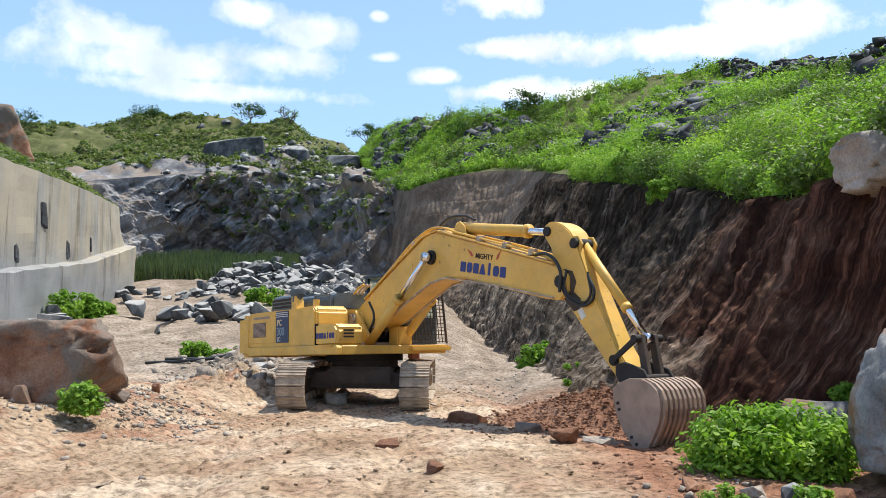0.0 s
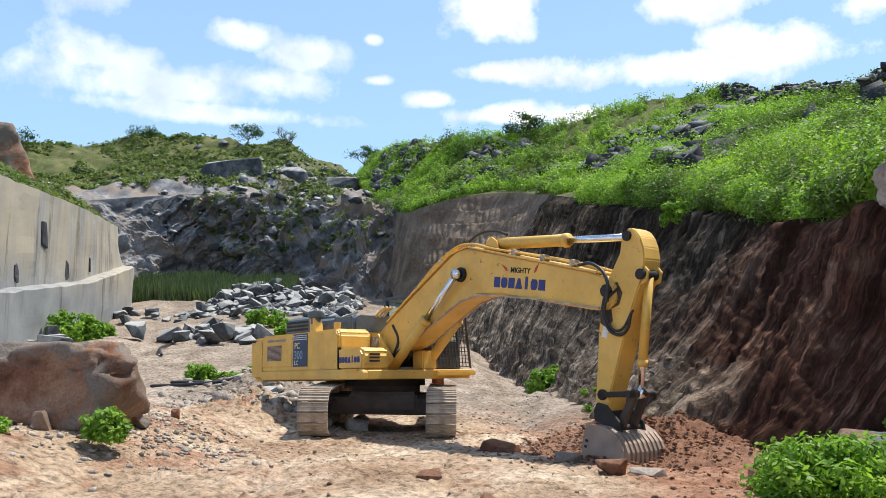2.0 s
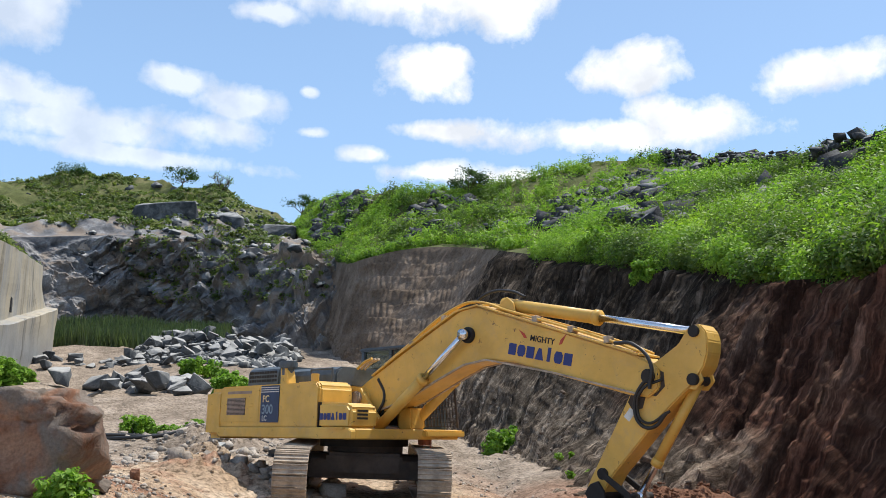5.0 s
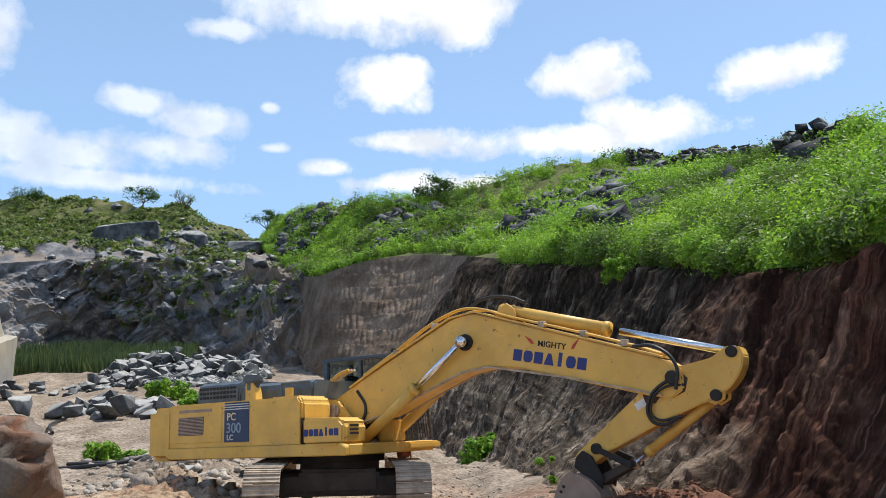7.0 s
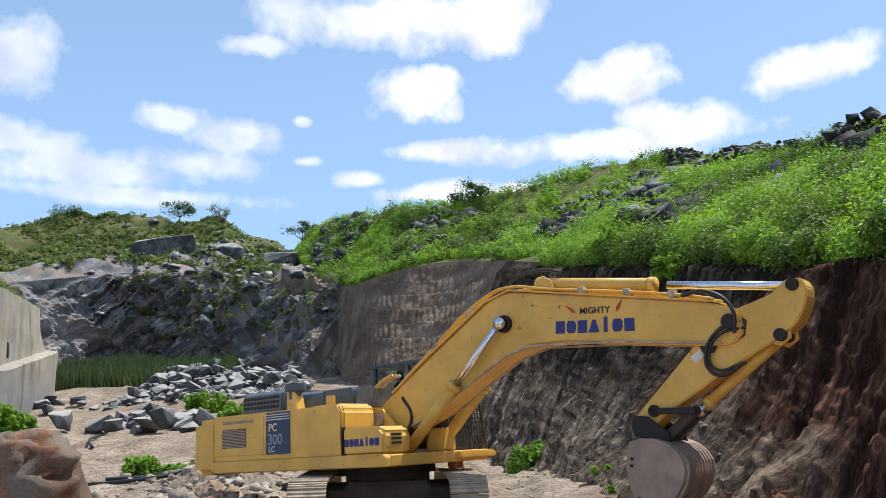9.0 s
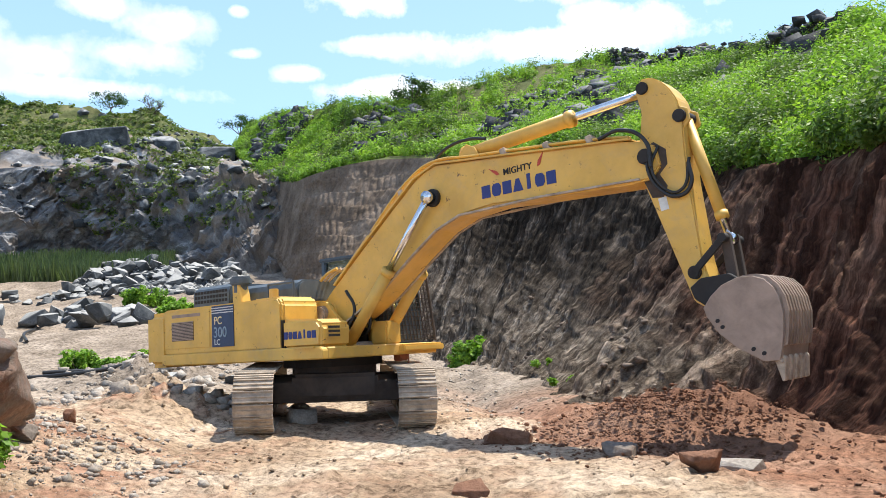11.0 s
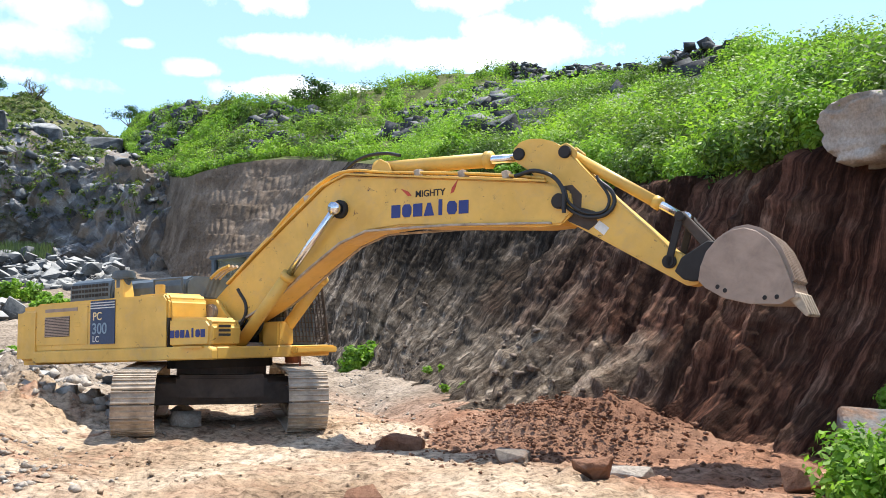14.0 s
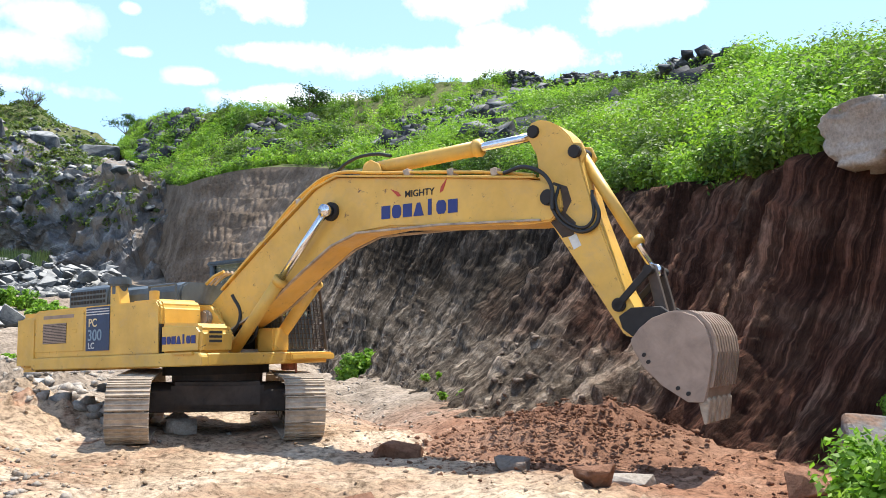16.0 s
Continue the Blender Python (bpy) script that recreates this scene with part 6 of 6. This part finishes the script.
def build_clods():
    """The larger lumps that can be told apart."""
    for k, (x, y, s, h, mat, text) in enumerate([
            (0.32, 12.3, 0.46, 0.30, M_CLOD, "square lump of red soil on the floor"), (1.35, 10.6, 0.34, 0.2, M_CLOD, "lump of red soil on the floor"),
            (0.85, 16.1, 1.0, 0.36, M_CLOD, "flat slab of red-brown soil before the heap"), (2.1, 14.4, 0.62, 0.26, M_BOULDER, "rounded tan stone before the heap"),
            (-5.0, 13.7, 0.55, 0.42, M_BOULDER, "brown rock beside the big boulder"), (-5.55, 12.1, 0.42, 0.36, M_BOULDER, "small brown rock beside the big boulder"),
            (-5.2, 15.5, 0.28, 0.24, M_BOULDER, "small brown stone on pale gravel"), (-8.4, 28.0, 1.1, 0.55, M_BLACK, "bluish grey granite slab on the floor"),
            (-6.3, 27.5, 0.8, 0.5, M_BLACK, "grey granite stone on the floor"), (6.4, 14.1, 1.6, 1.15, M_RUST, "large pale grey rock below the bank"), (4.7, 12.4, 0.55, 0.45, M_BOULDER, "pale broken rock at the edge of the floor"),
            (7.6, 13.5, 1.3, 1.0, M_BOULDER, "large grey rock below the bank"), (2.75, 13.2, 0.5, 0.32, M_CLOD, "dark lump of red soil on the heap"),
            (6.35, 9.25, 0.95, 0.85, M_BLACK, "bluish grey rock beside the tall boulder"), (7.5, 13.0, 1.2, 1.5, M_RUST, "pale rounded rock behind the tall boulder"), (6.3, 12.6, 1.0, 0.7, M_BOULDER, "reddish rock behind the bush"),
            (4.9, 9.75, 0.34, 0.2, M_PALE, "pale flat stone before the bush"), (5.35, 9.85, 0.42, 0.24, M_BLACK, "grey stone before the bush"), (5.75, 9.7, 0.4, 0.26, M_BOULDER, "tan stone before the bush"), (5.1, 9.15, 0.26, 0.15, M_PALE, "small pale stone before the bush"),
            (4.35, 10.2, 0.4, 0.2, M_BOULDER, "flat brown stone before the bush"), (5.9, 9.2, 0.3, 0.2, M_PALE, "small pale stone before the bush"), (3.3, 13.6, 0.6, 0.22, M_PALE, "flat pale stone under the bucket")]):
        me = rock_mesh("stone", (s, s * 0.85, h), 200 + k, mat, 16, 0.14, 0.7)
        put("stone", me, x, y, bank_z(x, y) if "below the bank" in text else None, k * 47, 0, 0, 0.05, label=text, category="stone")


build_clods()


def build_weeds():
    """The smaller bushes and tufts of the floor, the wall and the bank."""
    for k, (x, y, z, w, h, leaf, n, text) in enumerate([
            (-26.6, 44, None, 3.4, 1.9, 0.16, 40, "green bush at the foot of the granite wall"), (-28.4, 49, None, 2.6, 1.5, 0.16, 30, "green bush at the foot of the granite wall"),
            (-16.5, 52, None, 2.2, 1.2, 0.16, 24, "green bush among the granite blocks"), (-19.5, 55, None, 2.6, 1.3, 0.16, 26, "green bush among the granite blocks"), (-14.6, 47, None, 2.0, 1.3, 0.16, 24, "green bush among the granite blocks"),
            (-12.8, 32, None, 1.1, 0.8, 0.1, 18, "scrubby weed on the gravel"), (-11.2, 31, None, 1.0, 0.55, 0.1, 16, "scrubby weed on the gravel"), (-10.1, 30.5, None, 0.8, 0.5, 0.1, 14, "scrubby weed on the gravel"),
            (-5.8, 11.3, None, 0.5, 0.3, 0.05, 12, "low weed beside the small rock"), (4.6, 9.3, None, 0.45, 0.26, 0.04, 8, "tuft of long grass before the bush"), (5.5, 9.6, None, 0.5, 0.25, 0.05, 10, "small leafy weed among stones"),
            (7.1, 14.5, "bank", 0.5, 0.4, 0.05, 12, "leafy weed growing on the cut bank"), (2.6, 28.7, "bank", 1.5, 0.2, 0.07, 9, "grass tuft on a ledge of the bank"), (2.8, 25.0, "bank", 1.3, 0.2, 0.07, 9, "grass tuft on a ledge of the bank"),
            (5.6, 35, "bank", 1.2, 1.0, 0.12, 18, "shrub clinging to the bank"), (4.6, 44, "bank", 1.8, 1.8, 0.14, 26, "shrub clinging to the bank")]):
        if z == "bank":
            z = bank_z(x, y)
        if z is None:
            z = float(floor_height(np.array([x]), np.array([y]))[0])
        build_bush(x, y, z - 0.05, w, h, 60 + k, leaf=leaf, count=n, label=text)


build_weeds()
put("boulder", round_boulder_mesh("boulder", (10, 8, 5.5), 9, M_BOULDER, 0.2), -40.5, 50, 11.2, 30, label="huge weathered brown outcrop above the granite wall", category="outcrop")


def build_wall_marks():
    """Dark blocks on the sawn face that stand in for the shade inside broken notches."""
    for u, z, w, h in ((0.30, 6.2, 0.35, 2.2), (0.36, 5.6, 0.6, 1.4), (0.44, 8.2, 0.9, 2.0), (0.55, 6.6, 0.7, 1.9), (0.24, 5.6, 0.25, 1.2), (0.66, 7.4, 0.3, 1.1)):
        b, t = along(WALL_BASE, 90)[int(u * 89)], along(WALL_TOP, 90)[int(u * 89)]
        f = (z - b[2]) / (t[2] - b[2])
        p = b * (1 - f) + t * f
        me = rock_mesh("shade_block", (0.5, w * 1.5, h), int(u * 1000), M_TIP, 44, 0.12, 1.0)
        put("rock_scar", me, p[0] - 0.14, p[1], z - h / 2, 19, sink=0.0, label="dark block standing in for shade in a broken scar of the granite face", category="rock scar", group="scars in the wall")


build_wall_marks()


def build_hoses():
    for pts, r, text in (([(-13.5, 29.5, 0.5), (-12.0, 29.0, 0.62), (-10.6, 29.4, 0.55), (-9.6, 30.2, 0.5), (-11, 30.6, 0.6), (-13, 30.0, 0.5)], 0.06, "black hose coiled on the gravel"),
                         ([(-17.5, 37.5, 1.15), (-19.5, 41, 1.6), (-21.5, 46, 2.05), (-23.5, 53, 2.6), (-24.5, 59, 3.3)], 0.07, "dark cable lying across the pit floor")):
        pts = [(x, y, float(floor_height(np.array([x]), np.array([y]))[0]) + 0.06) for x, y, z in pts]
        ob = tube("hose", pts, r, M_HOSE, None)
        tagged(ob, text, "hose")


build_hoses()


def build_sawn_blocks():
    """Bench faces left by the saw on the far hill, and the pale slab over the pit."""
    for k, (x, y, z, s, mat, rz, text) in enumerate([
            (-47.5, 110, 23.6, (9.5, 5.0, 4.4), M_BLACK, 6, "sawn blue-black granite bench on the far hill"), (-39.5, 110, 22.6, (8.0, 4.0, 4.4), M_BLACK, -14, "broken grey granite bench on the far hill"),
            (-33, 112, 22.2, (6.0, 3.5, 3.6), M_BLACK, 20, "broken grey granite bench on the far hill"), (-53, 108, 22.0, (6.5, 4, 2.4), M_CLIFF, 10, "weathered granite bench on the far hill"),
            (-29, 103, 18.2, (3.4, 2.6, 3.4), M_PALE, 12, "pale leaning slab on the cliff"), (-26, 101, 17.2, (3.0, 2.4, 3.0), M_PALE, -22, "pale leaning slab on the cliff")]):
        me = rock_mesh("bench", s, 300 + k, mat, 40, 0.08, 0.95)
        put("granite_bench", me, x, y, z, rz, sink=0.3, label=text, category="granite bench")


build_sawn_blocks()

put("boulder", round_boulder_mesh("boulder", (7.0, 5, 2.4), 15, M_PALE, 0.1), -52.4, 97, 17.4, 20, label="pale rounded granite slab over the pit edge", category="boulder")


def build_track_prints():
    """Ridges of soil pressed up between the grousers, in two lanes that lead from the machine."""
    rng = np.random.default_rng(51)
    verts, faces = [], []
    for (x0, y0), (x1, y1) in (((-3.3, 16.8), (-1.9, 6.2)), ((-0.6, 17.2), (0.9, 6.4))):
        d = np.array([x1 - x0, y1 - y0])
        n = int(np.linalg.norm(d) / 0.2)
        d = d / np.linalg.norm(d)
        c = np.array([-d[1], d[0]])
        for k in range(n):
            if rng.uniform() < 0.2 or vnoise(np.array([k * 0.12]), np.array([x0]), seed=52)[0] < -0.25:
                continue
            p = np.array([x0, y0]) + d * k * 0.2
            w = 0.3 * rng.uniform(0.6, 1.0)
            i0 = len(verts)
            for a in (-1, -0.35, 0.35, 1):
                q = p + c * a * w
                z = float(floor_height(np.array([q[0]]), np.array([q[1]]))[0])
                for o, hgt in ((-0.075, -0.015), (-0.02, 0.028 * rng.uniform(0.5, 1)), (0.03, 0.024 * rng.uniform(0.5, 1)), (0.075, -0.015)):
                    verts.append((q[0] + d[0] * o, q[1] + d[1] * o, z + hgt * (0.4 if abs(a) == 1 else 1)))
            for r in range(3):
                for s in range(3):
                    b = i0 + r * 4 + s
                    faces.append((b, b + 1, b + 5, b + 4))
    ob = link_mesh("track_prints", verts, faces, M_FLOOR)
    tagged(ob, "ridged crawler track prints pressed into the tan soil", "track prints", kind="stuff")


build_track_prints()


# ---------- what moves ----------
# seconds, slew, boom, arm and bucket angles in degrees
SWING = [
    (0.0, -42.2, 3.2, -50.0, -72), (0.5, -41.7, 4.2, -56.9, -74), (1.0, -41.3, 5.6, -69.2, -78), (1.5, -40.9, 5.9, -83.5, -84),
    (2.0, -40.7, 5.4, -96.5, -98), (2.5, -40.0, 4.2, -105.7, -110), (3.0, -40.3, 3.9, -109.0, -118), (3.5, -40.9, 4.2, -108.4, -125),
    (4.0, -41.0, 3.4, -110.2, -132), (4.5, -40.2, 2.5, -115.4, -138), (5.0, -38.8, 1.8, -120.6, -138), (5.5, -36.0, 1.4, -126.6, -135),
    (6.0, -32.2, 1.2, -132.7, -130), (6.5, -29.2, 1.4, -136.7, -124), (7.0, -28.0, 2.0, -141.3, -118), (7.5, -28.6, 3.9, -146.2, -114),
    (8.0, -29.2, 6.5, -143.9, -110), (8.5, -30.6, 8.1, -142.8, -102), (9.0, -31.8, 8.4, -137.2, -92), (9.5, -34.6, 8.4, -122.1, -80),
    (10.0, -36.0, 10.9, -102.7, -72.2), (10.5, -36.8, 13.5, -85.8, -62.3), (11.0, -37.1, 15.3, -70.9, -49.4), (11.5, -37.2, 16.1, -58.9, -36.5),
    (12.0, -37.0, 14.8, -50.9, -29.8), (12.5, -36.3, 12.7, -42.8, -27.5), (13.0, -36.2, 11.8, -33.6, -20.3), (13.5, -35.8, 11.1, -31.2, -21.9),
    (14.0, -36.4, 10.8, -31.9, -24.7), (14.5, -36.9, 11.4, -36.7, -32.5), (15.0, -37.2, 11.2, -42.5, -41.0), (15.5, -37.6, 11.4, -47.7, -47.9),
    (16.0, -38.8, 11.4, -58.1, -53.6)]


def angles_at(t):
    """The five columns at a time, on a smooth curve through the rows."""
    k = min(max(int(t / 0.5), 0), len(SWING) - 2)
    f = t / 0.5 - k
    p = [np.array(SWING[min(max(k + d, 0), len(SWING) - 1)][1:], float) for d in (-1, 0, 1, 2)]
    return 0.5 * (2 * p[1] + (p[2] - p[0]) * f + (2 * p[0] - 5 * p[1] + 4 * p[2] - p[3]) * f * f + (3 * p[1] - p[0] - 3 * p[2] + p[3]) * f ** 3)


def turn2(a, p):
    return (p[0] * math.cos(a) - p[1] * math.sin(a), p[0] * math.sin(a) + p[1] * math.cos(a))


def add2(p, q):
    return (p[0] + q[0], p[1] + q[1])


def meet(p, q, r, s):
    """Where circles round p and q of radii r and s cross, on the far side from the arm."""
    d = math.hypot(q[0] - p[0], q[1] - p[1])
    a = min(max((r * r - s * s + d * d) / (2 * d), -r), r)
    h = math.sqrt(max(r * r - a * a, 0))
    ux, uz = (q[0] - p[0]) / d, (q[1] - p[1]) / d
    return (p[0] + a * ux - h * uz, p[1] + a * uz + h * ux)


def rams(m, p, q, y):
    """Poses of a barrel at p that points to q, and of its rod whose end lies at q."""
    d = Vector((q[0] - p[0], 0, q[1] - p[1])).normalized()
    side = Vector((0, 1, 0))
    r = Matrix((side, d.cross(side), d)).transposed().to_4x4()
    return m @ Matrix.Translation((p[0], y, p[1])) @ r, r, d


def motions():
    walk(cam, [(t, look(eye, target, roll)) for t, eye, target, roll in PATH], EXPO)
    rows = {k: [] for k in ("house", "boom", "arm", "bucket", "bb0", "bb1", "br0", "br1", "ab", "ar", "kb", "kr", "rk", "lk")}
    for n in range(65):
        t = n * 0.25
        slew, tb, ta, tk = (radians(a) for a in angles_at(t))
        lift = 0.010 * math.cos(slew) - 0.051 * math.sin(slew)
        m = Matrix.Rotation(slew, 4, "Z") @ Matrix.Rotation(-math.atan(lift), 4, "Y")
        foot = (BX, BZ)
        tip = add2(foot, turn2(tb, (LB, 0)))
        end = add2(tip, turn2(ta, (LA, 0)))
        flat = lambda p, a: m @ Matrix.Translation((p[0], 0, p[1])) @ Matrix.Rotation(-a, 4, "Y")
        rows["house"].append((t, m))
        rows["boom"].append((t, flat(foot, tb)))
        rows["arm"].append((t, flat(tip, ta)))
        rows["bucket"].append((t, flat(end, tk)))
        pin = add2(foot, turn2(tb, PIN_BOOM))
        top = add2(tip, turn2(ta, PIN_ARM_TOP))
        cyl = add2(foot, turn2(tb, PIN_ARMCYL))
        bkc = add2(tip, turn2(ta, (PIN_BUCKETCYL[0], PIN_BUCKETCYL[1] + 0.05)))
        rkp = add2(tip, turn2(ta, PIN_ROCKER))
        eye = add2(end, turn2(tk, EYE_BUCKET))
        joint = meet(rkp, eye, ROCKER, LINK)
        for key, p, q, y, length in (("b0", FOOT_CYL, pin, -0.44, 1.55), ("b1", FOOT_CYL, pin, 0.44, 1.55), ("a", cyl, top, 0.0, 1.9), ("k", bkc, joint, 0.0, 1.35)):
            names = {"b0": ("bb0", "br0"), "b1": ("bb1", "br1"), "a": ("ab", "ar"), "k": ("kb", "kr")}[key]
            mb, r, d = rams(m, p, q, y)
            rows[names[0]].append((t, mb))
            rows[names[1]].append((t, m @ Matrix.Translation((q[0] - d.x * length, y, q[1] - d.z * length)) @ r))
        rows["rk"].append((t, flat(rkp, math.atan2(joint[1] - rkp[1], joint[0] - rkp[0]))))
        rows["lk"].append((t, flat(joint, math.atan2(eye[1] - joint[1], eye[0] - joint[0]))))
    for ob, key in ((house, "house"), (boom, "boom"), (arm, "arm"), (bucket, "bucket"), (boom_barrels[0], "bb0"), (boom_barrels[1], "bb1"), (boom_rods[0], "br0"), (boom_rods[1], "br1"),
                    (arm_barrel, "ab"), (arm_rod, "ar"), (bkt_barrel, "kb"), (bkt_rod, "kr"), (rocker, "rk"), (bucket_link, "lk")):
        walk(ob, rows[key])


motions()
